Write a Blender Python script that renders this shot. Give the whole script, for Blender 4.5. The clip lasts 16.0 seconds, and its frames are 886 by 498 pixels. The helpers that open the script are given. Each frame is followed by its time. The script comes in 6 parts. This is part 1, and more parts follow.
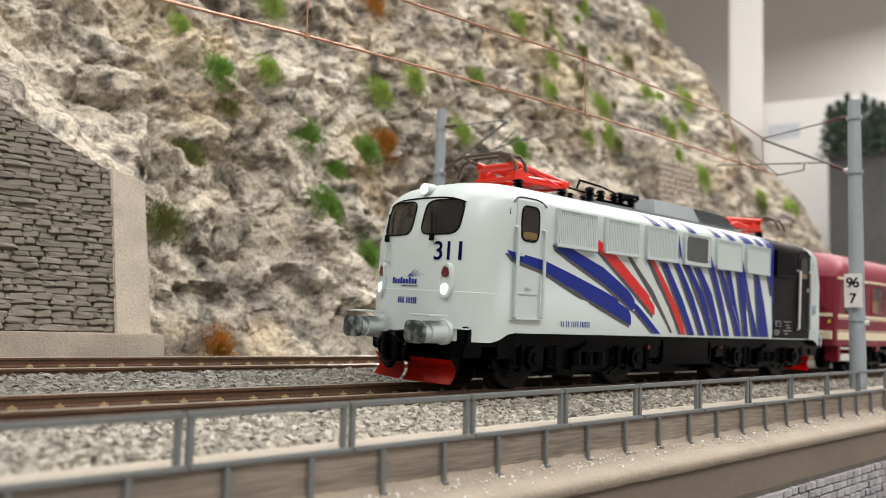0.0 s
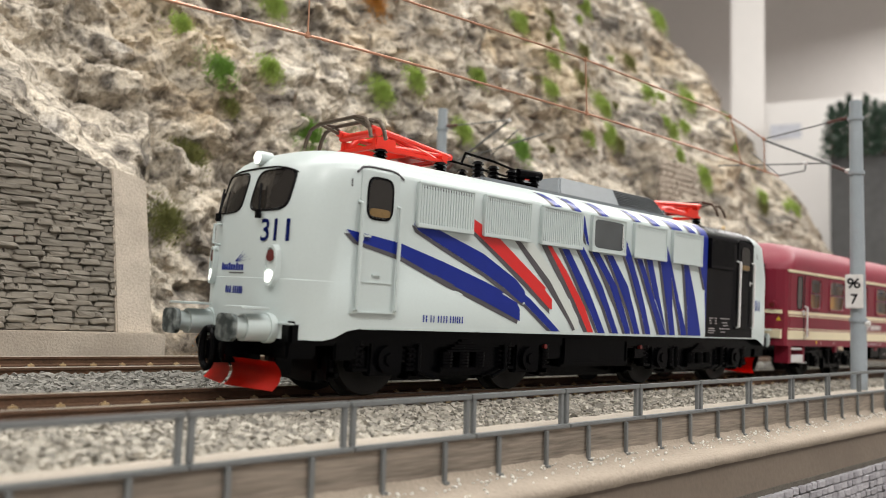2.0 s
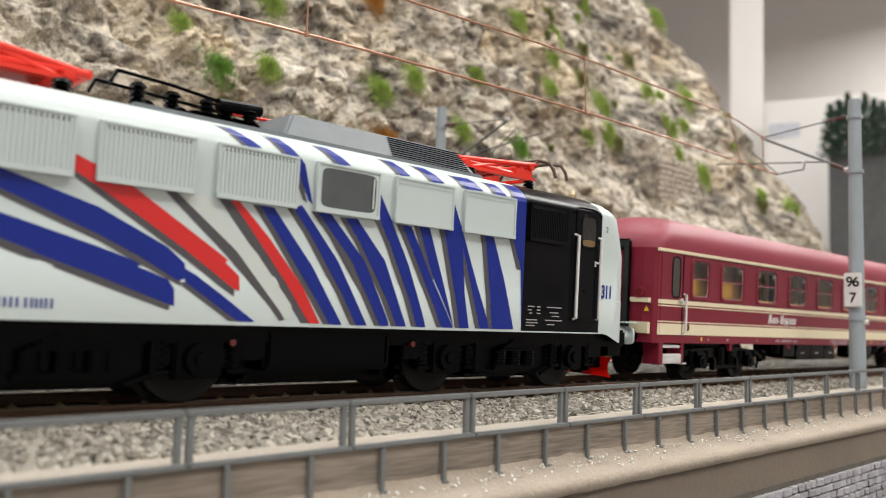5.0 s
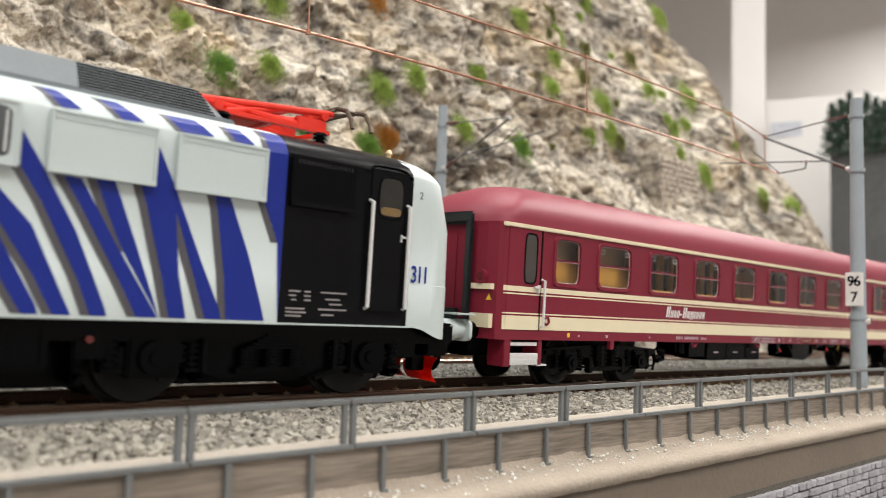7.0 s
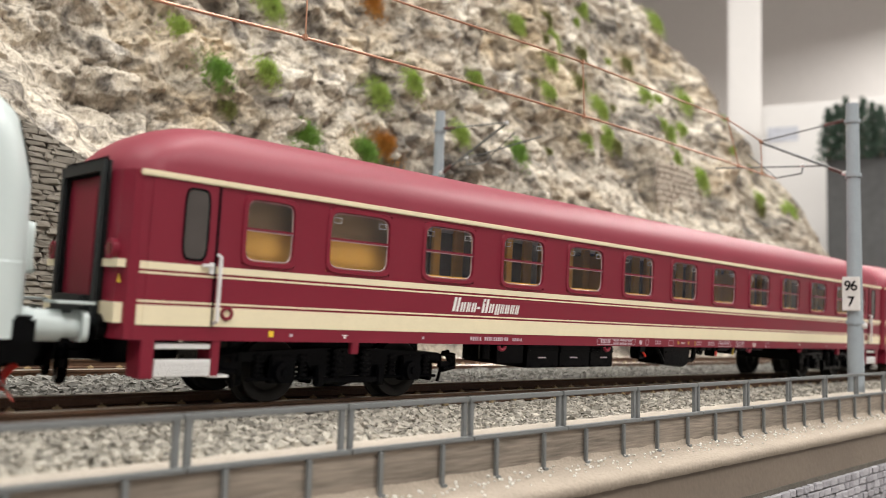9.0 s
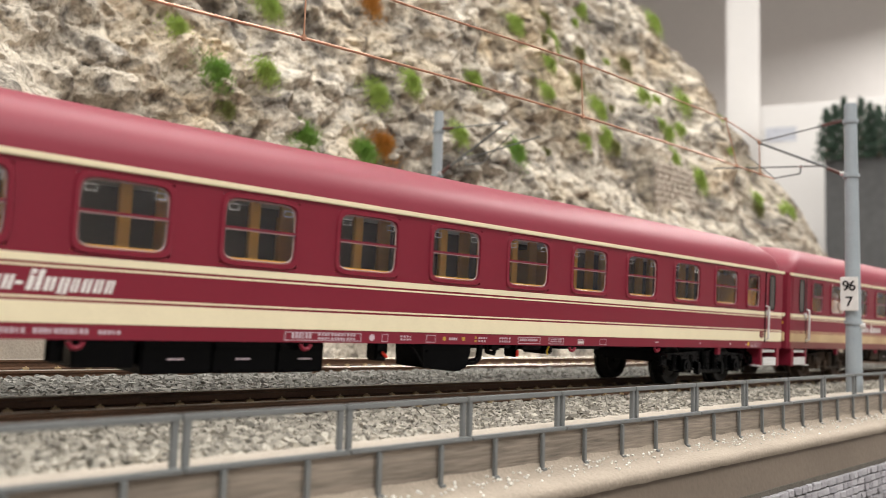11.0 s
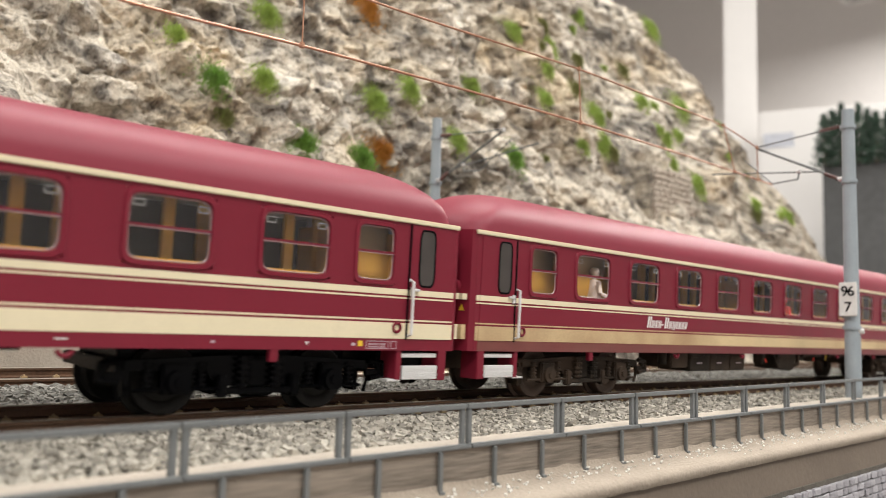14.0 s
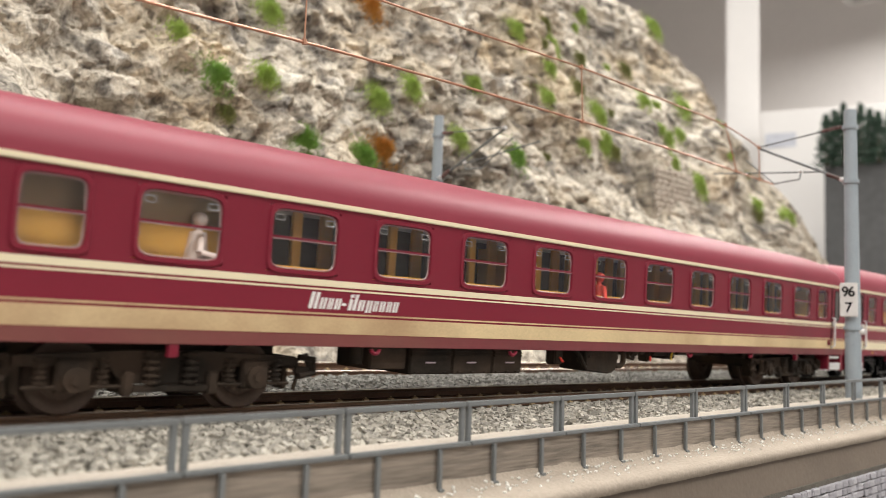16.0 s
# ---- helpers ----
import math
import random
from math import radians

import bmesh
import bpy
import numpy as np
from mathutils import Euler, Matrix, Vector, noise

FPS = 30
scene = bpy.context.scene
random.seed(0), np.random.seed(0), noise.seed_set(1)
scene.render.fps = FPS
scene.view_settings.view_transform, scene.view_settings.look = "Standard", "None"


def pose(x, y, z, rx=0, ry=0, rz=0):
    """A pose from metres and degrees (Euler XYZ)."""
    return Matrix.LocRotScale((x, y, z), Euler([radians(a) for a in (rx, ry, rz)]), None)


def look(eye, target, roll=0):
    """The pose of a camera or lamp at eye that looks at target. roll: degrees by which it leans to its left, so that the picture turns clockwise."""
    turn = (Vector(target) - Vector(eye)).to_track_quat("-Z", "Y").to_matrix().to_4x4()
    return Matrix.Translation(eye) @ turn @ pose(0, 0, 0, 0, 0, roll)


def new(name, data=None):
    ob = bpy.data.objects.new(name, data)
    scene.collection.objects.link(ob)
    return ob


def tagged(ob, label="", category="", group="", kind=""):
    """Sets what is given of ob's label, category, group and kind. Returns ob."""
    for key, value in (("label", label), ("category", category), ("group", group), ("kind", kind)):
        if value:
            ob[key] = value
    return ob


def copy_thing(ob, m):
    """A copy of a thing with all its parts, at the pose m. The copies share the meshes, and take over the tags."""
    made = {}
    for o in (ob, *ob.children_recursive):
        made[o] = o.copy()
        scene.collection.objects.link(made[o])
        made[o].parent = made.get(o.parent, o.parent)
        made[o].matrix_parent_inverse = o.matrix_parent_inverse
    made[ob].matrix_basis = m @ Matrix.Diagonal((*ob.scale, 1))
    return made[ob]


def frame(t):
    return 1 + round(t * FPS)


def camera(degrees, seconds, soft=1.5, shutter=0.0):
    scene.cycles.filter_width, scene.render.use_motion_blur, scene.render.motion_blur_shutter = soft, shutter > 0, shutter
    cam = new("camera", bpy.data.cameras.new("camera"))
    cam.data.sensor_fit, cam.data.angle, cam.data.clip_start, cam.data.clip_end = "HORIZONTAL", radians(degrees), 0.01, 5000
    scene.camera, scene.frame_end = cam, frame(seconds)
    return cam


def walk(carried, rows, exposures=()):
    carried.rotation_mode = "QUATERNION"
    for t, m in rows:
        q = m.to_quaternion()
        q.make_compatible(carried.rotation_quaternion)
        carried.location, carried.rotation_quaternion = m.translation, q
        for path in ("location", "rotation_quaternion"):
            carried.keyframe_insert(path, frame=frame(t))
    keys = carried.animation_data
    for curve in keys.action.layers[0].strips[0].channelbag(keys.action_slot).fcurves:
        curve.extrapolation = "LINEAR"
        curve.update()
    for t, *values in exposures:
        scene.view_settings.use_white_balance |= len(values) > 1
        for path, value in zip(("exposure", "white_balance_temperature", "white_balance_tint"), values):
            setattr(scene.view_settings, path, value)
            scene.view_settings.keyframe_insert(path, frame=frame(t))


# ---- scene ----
MM = 0.001
CANT = 1.97

cam = camera(57.26, 16.0, soft=0.7, shutter=0.3)
cam.data.dof.use_dof = True
cam.data.dof.focus_distance = 0.17
cam.data.dof.aperture_fstop = 25.0
EYE = (0.0, -0.13039, 0.01347)


def aim(yaw, pitch, roll):
    """Pose of the camera: yaw from +y towards +x, pitch up, roll as look() takes it, all in degrees."""
    a, p = radians(yaw), radians(pitch)
    way = Vector((math.sin(a) * math.cos(p), math.cos(a) * math.cos(p), math.sin(p)))
    return look(EYE, Vector(EYE) + way, roll)


# seconds, yaw, pitch, roll of the hand-held camera, and the train's front buffer along the track in mm
PATH = [
    (0.0, 43.18, 5.25, 1.82, 105.34), (0.5, 43.19, 5.40, 1.65, 94.80), (1.0, 43.22, 5.39, 1.73, 84.65),
    (1.5, 43.20, 5.39, 1.86, 74.44), (2.0, 43.11, 5.24, 1.94, 64.46), (2.5, 43.13, 5.15, 1.96, 54.05),
    (3.0, 43.21, 5.38, 1.68, 42.48), (3.5, 43.22, 5.26, 1.83, 29.55), (4.0, 43.12, 5.05, 2.10, 16.34),
    (6.5, 43.29, 5.36, 1.52, -54.12), (7.0, 43.10, 5.05, 2.01, -69.62), (7.5, 43.17, 5.16, 2.00, -87.93),
    (8.0, 43.20, 5.35, 1.94, -107.44), (8.5, 43.38, 5.53, 1.75, -125.95), (9.0, 43.28, 5.41, 1.94, -145.49),
    (11.5, 43.41, 5.44, 1.92, -252.50), (12.0, 43.41, 5.40, 1.98, -274.67), (12.5, 43.42, 5.61, 1.82, -299.16),
    (13.0, 43.45, 5.78, 1.78, -325.37), (13.5, 43.48, 5.84, 1.79, -350.28), (14.0, 43.46, 5.91, 1.71, -376.04),
    (14.5, 43.32, 5.67, 1.97, -402.10), (15.0, 43.32, 5.71, 1.87, -428.58), (15.5, 43.49, 5.91, 1.72, -453.05),
    (16.0, 43.40, 5.74, 2.12, -478.39)]
walk(cam, [(t, aim(y, p, r)) for t, y, p, r, s in PATH], exposures=[(0.0, -0.14), (4.0, -0.16), (6.5, 0.0), (9.0, 0.04), (16.0, 0.06)])

# ---- light: neutral ceiling panels of an exhibition room, out of view ----
world = bpy.data.worlds.new("room_air")
scene.world = world
world.use_nodes = True
world.node_tree.nodes["Background"].inputs[0].default_value = (0.75, 0.78, 0.8, 1)
world.node_tree.nodes["Background"].inputs[1].default_value = 0.15
# Last panel added, unseen, to brighten the far wall; fourth raised for the rock.
LAMPS = [(-0.9, -0.9, 1.0), (0.5, -1.1, 1.0), (0.5, 0.35, 0.8), (1.9, -0.3, 1.55), (-0.9, 0.6, 0.8), (3.1, 0.9, 0.9)]
CEILING = 2.2
LAMP_Z = 1.51
for lx, ly, power in LAMPS:
    lamp = bpy.data.lights.new("ceiling_tube", "AREA")
    lamp.shape, lamp.size, lamp.size_y, lamp.energy = "RECTANGLE", 1.1, 0.5, 24.5 * power
    lamp.color = (1.0, 0.98, 0.94)
    ob = new("ceiling_tube", lamp)
    ob.location = (lx, ly, LAMP_Z)


# ---- materials ----
def mat(name, color, rough=0.5, metal=0.0, var=0.12, scale=300.0, fine=2500.0, bump=0.0, spec=0.5, dirt=None, dirt_amount=0.0,
        obj_random=0.0, coat=0.0, bump_scale=None, island=0.0):
    m = bpy.data.materials.new(name)
    m.use_nodes = True
    nt = m.node_tree
    N, L = nt.nodes, nt.links
    b = N["Principled BSDF"]
    b.inputs["Roughness"].default_value, b.inputs["Metallic"].default_value = rough, metal
    b.inputs["Specular IOR Level"].default_value = spec
    b.inputs["Coat Weight"].default_value = coat
    tc = N.new("ShaderNodeTexCoord")
    n1, n2 = N.new("ShaderNodeTexNoise"), N.new("ShaderNodeTexNoise")
    n1.inputs["Scale"].default_value, n2.inputs["Scale"].default_value = scale, fine
    n1.inputs["Detail"].default_value, n2.inputs["Detail"].default_value = 5, 3
    for n in (n1, n2):
        L.new(tc.outputs["Object"], n.inputs["Vector"])
    add = N.new("ShaderNodeMath")
    add.operation = "ADD"
    L.new(n1.outputs["Fac"], add.inputs[0])
    L.new(n2.outputs["Fac"], add.inputs[1])
    last = add.outputs[0]
    for amount, node, socket in ((obj_random, "ShaderNodeObjectInfo", "Random"), (island, "ShaderNodeNewGeometry", "Random Per Island")):
        if amount:
            oi, ma = N.new(node), N.new("ShaderNodeMath")
            ma.operation, ma.inputs[1].default_value = "MULTIPLY_ADD", amount
            L.new(oi.outputs[socket], ma.inputs[0])
            L.new(last, ma.inputs[2])
            last = ma.outputs[0]
    span = N.new("ShaderNodeMapRange")
    span.inputs["From Min"].default_value, span.inputs["From Max"].default_value = 0.6, 1.4 + obj_random + island
    span.inputs["To Min"].default_value, span.inputs["To Max"].default_value = 1 - var, 1 + var
    L.new(last, span.inputs["Value"])
    mul = N.new("ShaderNodeVectorMath")
    mul.operation = "SCALE"
    mul.inputs[0].default_value = color
    L.new(span.outputs[0], mul.inputs["Scale"])
    out = mul.outputs[0]
    if dirt:
        n3, ramp, mix = N.new("ShaderNodeTexNoise"), N.new("ShaderNodeValToRGB"), N.new("ShaderNodeMix")
        n3.inputs["Scale"].default_value, n3.inputs["Detail"].default_value = scale * 0.4, 6
        L.new(tc.outputs["Object"], n3.inputs["Vector"])
        ramp.color_ramp.elements[0].position, ramp.color_ramp.elements[1].position = 0.45, 0.7
        ramp.color_ramp.elements[1].color = (dirt_amount, dirt_amount, dirt_amount, 1)
        L.new(n3.outputs["Fac"], ramp.inputs[0])
        mix.data_type = "RGBA"
        L.new(ramp.outputs[0], mix.inputs["Factor"])
        L.new(out, mix.inputs["A"])
        mix.inputs["B"].default_value = (*dirt, 1)
        out = mix.outputs["Result"]
    L.new(out, b.inputs["Base Color"])
    if bump:
        bp, n4 = N.new("ShaderNodeBump"), N.new("ShaderNodeTexNoise")
        n4.inputs["Scale"].default_value, n4.inputs["Detail"].default_value = bump_scale or fine, 4
        L.new(tc.outputs["Object"], n4.inputs["Vector"])
        bp.inputs["Strength"].default_value, bp.inputs["Distance"].default_value = min(1, bump), 0.0004
        L.new(n4.outputs["Fac"], bp.inputs["Height"])
        L.new(bp.outputs[0], b.inputs["Normal"])
    return m


def glass(name):
    """A thin pane: clear, with the mirror gloss of glass."""
    m = bpy.data.materials.new(name)
    m.use_nodes = True
    nt = m.node_tree
    N, L = nt.nodes, nt.links
    N.remove(N["Principled BSDF"])
    clear, gloss, mix, fr = N.new("ShaderNodeBsdfTransparent"), N.new("ShaderNodeBsdfGlossy"), N.new("ShaderNodeMixShader"), N.new("ShaderNodeFresnel")
    clear.inputs[0].default_value = (0.96, 0.95, 0.93, 1)
    gloss.inputs["Roughness"].default_value = 0.08
    fr.inputs["IOR"].default_value = 1.52
    L.new(fr.outputs[0], mix.inputs[0])
    L.new(clear.outputs[0], mix.inputs[1])
    L.new(gloss.outputs[0], mix.inputs[2])
    L.new(mix.outputs[0], N["Material Output"].inputs[0])
    return m


def glow(name, color, strength):
    m = mat(name, color, 0.2)
    b = m.node_tree.nodes["Principled BSDF"]
    b.inputs["Emission Color"].default_value, b.inputs["Emission Strength"].default_value = (*color, 1), strength
    return m


M_WHITE = mat("loco_white", (0.515, 0.580, 0.575), 0.38, var=0.03, scale=60, coat=0.1)
M_CREAMWHITE = mat("warm_white", (0.56, 0.60, 0.575), 0.4, var=0.03)
M_BLUE = mat("loco_blue", (0.010, 0.024, 0.225), 0.32, var=0.06, spec=0.2)
M_RED = mat("loco_red", (0.60, 0.015, 0.015), 0.38, var=0.06)
M_GREY = mat("stripe_grey", (0.085, 0.080, 0.088), 0.4, var=0.06, spec=0.25)
M_BLACK = mat("loco_black", (0.0035, 0.0035, 0.0045), 0.26, var=0.1, spec=0.09)
M_CHASSIS = mat("chassis_black", (0.0012, 0.0013, 0.0017), 0.24, var=0.25, bump=0.1, spec=0.065)
M_BRIGHTRED = mat("signal_red_plastic", (0.72, 0.028, 0.012), 0.36, var=0.06)
M_DARKGLASS = mat("dark_glass", (0.020, 0.018, 0.016), 0.05, spec=0.35, var=0.35, scale=60, fine=90)
M_DOORGLASS = mat("hazy_door_glass", (0.050, 0.042, 0.038), 0.10, var=0.3, scale=60, fine=90)
M_CABYELLOW = mat("cab_lining", (0.16, 0.10, 0.035), 0.25, var=0.2)
M_SILVER = mat("bare_silver", (0.74, 0.74, 0.74), 0.35, 0.35, var=0.08)
M_ROOFGREY = mat("roof_grey", (0.165, 0.185, 0.20), 0.5, var=0.1)
M_BUFFER = mat("buffer_plate", (0.035, 0.045, 0.045), 0.5, 0.2, var=0.4, scale=1200, dirt=(0.30, 0.33, 0.32), dirt_amount=0.9, spec=0.25)
M_DARKPANE = mat("grey_window_glass", (0.085, 0.095, 0.10), 0.12, var=0.3, scale=60, fine=90)
M_LAMPWHITE = glow("lit_headlamp", (1.0, 1.0, 0.92), 1.5)
M_LAMPRED = mat("dull_red_lens", (0.10, 0.008, 0.006), 0.15)
M_INSUL = mat("insulator_brown", (0.10, 0.035, 0.028), 0.45, var=0.2)
M_BRONZE = mat("bronze_wire", (0.10, 0.075, 0.055), 0.4, 0.6)
M_COPPER = mat("copper_wire", (0.5, 0.27, 0.18), 0.35, 0.8, var=0.1)
M_MAROON = mat("maroon_paint", (0.180, 0.0125, 0.028), 0.40, var=0.05, scale=50, spec=0.25)
M_MAROONROOF = mat("maroon_roof", (0.225, 0.025, 0.045), 0.48, spec=0.35, var=0.05, scale=50)
M_CREAM = mat("cream_stripe", (0.74, 0.655, 0.46), 0.42, var=0.04)
M_CREAMDIRTY = mat("weathered_cream", (0.60, 0.46, 0.26), 0.55, var=0.15, scale=90, dirt=(0.22, 0.09, 0.04), dirt_amount=0.55)
M_MAROONDIRTY = mat("weathered_maroon", (0.15, 0.025, 0.03), 0.5, var=0.15, scale=90, dirt=(0.2, 0.10, 0.06), dirt_amount=0.35)
M_CHASSISDIRTY = mat("rusty_chassis", (0.022, 0.017, 0.013), 0.7, var=0.4, scale=200, dirt=(0.095, 0.060, 0.040), dirt_amount=0.6, spec=0.15)
M_OCHRE = mat("ochre_interior", (0.64, 0.34, 0.055), 0.6, var=0.08)
M_CABIN = mat("dull_ochre_panel", (0.30, 0.20, 0.10), 0.6, var=0.1)
M_SEATGREY = mat("dark_seat_cloth", (0.055, 0.046, 0.040), 0.8, var=0.2)
M_PANE = glass("window_pane")
M_WHEEL = mat("wheel_dark", (0.012, 0.011, 0.010), 0.5, 0.1, var=0.3, spec=0.2)
M_RUSTWHEEL = mat("rusty_wheel", (0.085, 0.055, 0.04), 0.6, 0.2, var=0.3)
M_RUBBER = mat("gangway_rubber", (0.012, 0.016, 0.017), 0.5, var=0.2)
M_YELLOW = mat("yellow_mark", (0.75, 0.5, 0.03), 0.5)
M_LETTER = mat("white_letters", (0.72, 0.70, 0.68), 0.5)
M_DIMPRINT = mat("dim_grey_print", (0.27, 0.25, 0.25), 0.5)
M_OCHREMARK = mat("ochre_mark", (0.42, 0.26, 0.03), 0.5)
M_EDGE = mat("glazing_plastic", (0.42, 0.30, 0.29), 0.25)
M_LILAC = mat("lilac_print", (0.50, 0.40, 0.45), 0.5)
M_FIGWHITE = mat("white_figure", (0.72, 0.6, 0.55), 0.5)
M_FIGRED = mat("red_figure", (0.7, 0.06, 0.04), 0.5)
M_RAIL = mat("rusty_rail", (0.115, 0.062, 0.036), 0.55, 0.2, var=0.35, scale=120, fine=1500, bump=0.3)
M_RAILTOP = mat("rail_head", (0.42, 0.36, 0.30), 0.28, 0.85, var=0.15, scale=60)
M_SLEEPER = mat("sleeper", (0.055, 0.043, 0.034), 0.8, var=0.3, bump=0.4)
M_CLIP = mat("brass_clip", (0.55, 0.42, 0.25), 0.4, 0.6)
M_BALLAST = mat("ballast_stone", (0.31, 0.287, 0.245), 0.9, var=0.75, scale=500, island=1.3, bump=0.3)
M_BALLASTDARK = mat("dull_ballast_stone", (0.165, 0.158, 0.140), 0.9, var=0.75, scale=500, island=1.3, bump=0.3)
M_STRIP = mat("white_plaster_strip", (0.42, 0.37, 0.31), 0.9, var=0.16, scale=90, fine=1800, bump=0.7, bump_scale=1200)
M_BED = mat("track_bed", (0.14, 0.13, 0.112), 0.95, var=0.3, scale=400, bump=1.0)
M_PLASTER = mat("cream_plaster", (0.31, 0.26, 0.208), 0.9, var=0.16, scale=90, fine=1800, bump=0.7, bump_scale=1200)
M_CRUMB = mat("plaster_crumbs", (0.7, 0.68, 0.63), 0.9, var=0.2)
M_FASCIA = mat("tan_fascia", (0.140, 0.110, 0.084), 0.7, var=0.14, scale=60, fine=900, bump=0.25, dirt=(0.13, 0.10, 0.075), dirt_amount=0.6)
M_FENCE = mat("fence_grey", (0.15, 0.158, 0.158), 0.5, var=0.12, bump=0.1)
M_MAST = mat("mast_grey", (0.30, 0.34, 0.37), 0.5, var=0.12, scale=100)
M_CONCRETE = mat("pale_concrete", (0.47, 0.41, 0.34), 0.9, var=0.2, scale=160, fine=1600, bump=0.6, dirt=(0.31, 0.26, 0.21), dirt_amount=0.5)
M_MASON = mat("masonry_stone", (0.135, 0.12, 0.098), 0.9, var=0.6, scale=220, fine=1500, bump=1.0, bump_scale=900, obj_random=0.9, dirt=(0.36, 0.325, 0.27), dirt_amount=0.7)
M_JOINT = mat("masonry_joint", (0.10, 0.088, 0.072), 0.95, var=0.3, bump=0.6)
M_GREYSTONE = mat("grey_lilac_stone", (0.32, 0.31, 0.33), 0.9, var=0.4, obj_random=0.8, bump=0.6)
M_WALLPAINT = mat("room_wall_paint", (0.80, 0.76, 0.735), 0.9, var=0.03, scale=2, fine=40)
M_WHITEPAINT = mat("white_column_paint", (0.70, 0.675, 0.655), 0.8, var=0.02, scale=2, fine=40)
M_CEIL = mat("ceiling_paint", (0.85, 0.85, 0.84), 0.9, var=0.02, scale=2, fine=40)
M_FLOOR = mat("floor_cover", (0.25, 0.24, 0.23), 0.6, var=0.1, scale=3, fine=60)
M_DARKBOARD = mat("dark_backscene", (0.075, 0.075, 0.075), 0.8, var=0.25, scale=8, fine=60)
M_PALEBLUE = mat("pale_blue_board", (0.47, 0.48, 0.53), 0.7, var=0.2, scale=10, fine=60)
M_FARTREE = mat("far_tree_foliage", (0.030, 0.060, 0.038), 0.85, var=0.5, scale=60, fine=400, island=1.0)
M_TRUNK = mat("tree_trunk", (0.08, 0.055, 0.035), 0.9, var=0.3)


def wood_mat():
    """Grey-brown grained plank, the grain along x."""
    m = mat("weathered_plank", (0.215, 0.180, 0.146), 0.8, var=0.55, scale=300, fine=2500, bump=0.3)
    nt = m.node_tree
    tc = next(n for n in nt.nodes if n.type == "TEX_COORD")
    mp = nt.nodes.new("ShaderNodeMapping")
    mp.inputs["Scale"].default_value = (0.07, 1, 1)
    nt.links.new(tc.outputs["Object"], mp.inputs["Vector"])
    for n in nt.nodes:
        if n.type == "TEX_NOISE":
            nt.links.new(mp.outputs[0], n.inputs["Vector"])
    return m


M_WOODBEAM = wood_mat()


def rock_mat():
    m = bpy.data.materials.new("limestone_rock")
    m.use_nodes = True
    nt = m.node_tree
    N, L = nt.nodes, nt.links
    b = N["Principled BSDF"]
    b.inputs["Roughness"].default_value = 0.92
    b.inputs["Specular IOR Level"].default_value = 0.2
    tc = N.new("ShaderNodeTexCoord")

    def noise_ramp(scale, detail, stops, distort=0.0):
        n, r = N.new("ShaderNodeTexNoise"), N.new("ShaderNodeValToRGB")
        n.inputs["Scale"].default_value, n.inputs["Detail"].default_value, n.inputs["Distortion"].default_value = scale, detail, distort
        L.new(tc.outputs["Object"], n.inputs["Vector"])
        L.new(n.outputs["Fac"], r.inputs[0])
        el = r.color_ramp.elements
        el[0].position, el[0].color = stops[0][0], (*stops[0][1], 1)
        el[1].position, el[1].color = stops[-1][0], (*stops[-1][1], 1)
        for pos, col in stops[1:-1]:
            e = el.new(pos)
            e.color = (*col, 1)
        return r.outputs[0]

    def mix(f, a, c, kind="MIX"):
        x = N.new("ShaderNodeMix")
        x.data_type, x.blend_type = "RGBA", kind
        if isinstance(f, float):
            x.inputs["Factor"].default_value = f
        else:
            L.new(f, x.inputs["Factor"])
        L.new(a, x.inputs["A"])
        L.new(c, x.inputs["B"])
        return x.outputs["Result"]
    base = noise_ramp(45, 8, [(0.3, (0.22, 0.198, 0.17)), (0.43, (0.52, 0.465, 0.385)), (0.58, (0.67, 0.60, 0.495)), (0.74, (0.76, 0.71, 0.63))], 0.6)
    warm = noise_ramp(28, 6, [(0.4, (0.56, 0.41, 0.24)), (0.6, (0.66, 0.54, 0.37))])
    where = noise_ramp(16, 5, [(0.52, (0, 0, 0)), (0.68, (0.75, 0.75, 0.75))])
    dark = noise_ramp(240, 8, [(0.33, (0.22, 0.21, 0.21)), (0.48, (1, 1, 1))], 1.2)
    stain = noise_ramp(55, 8, [(0.36, (0.30, 0.30, 0.32)), (0.53, (1, 1, 1))], 1.5)
    col = mix(where, base, warm)
    col = mix(0.75, col, dark, "MULTIPLY")
    speck = noise_ramp(900, 4, [(0.38, (0.45, 0.44, 0.43)), (0.55, (1, 1, 1))], 0.5)
    col = mix(0.9, col, stain, "MULTIPLY")
    col = mix(0.55, col, speck, "MULTIPLY")
    L.new(col, b.inputs["Base Color"])
    bp, n4 = N.new("ShaderNodeBump"), N.new("ShaderNodeTexNoise")
    n4.inputs["Scale"].default_value, n4.inputs["Detail"].default_value = 420, 8
    L.new(tc.outputs["Object"], n4.inputs["Vector"])
    bp.inputs["Strength"].default_value, bp.inputs["Distance"].default_value = 1.0, 0.0016
    L.new(n4.outputs["Fac"], bp.inputs["Height"])
    L.new(bp.outputs[0], b.inputs["Normal"])
    return m


M_ROCK = rock_mat()
M_GRASS = mat("grass_flock", (0.38, 0.50, 0.13), 0.85, var=0.5, scale=200, island=1.2)
M_GRASSDARK = mat("dark_grass_flock", (0.22, 0.38, 0.08), 0.85, var=0.5, scale=200, island=1.2)
M_ORANGE = mat("orange_flock", (0.52, 0.25, 0.05), 0.85, var=0.5, scale=200, island=1.0)
M_OLIVE = mat("olive_flock", (0.24, 0.25, 0.09), 0.85, var=0.5, scale=200, island=1.0)


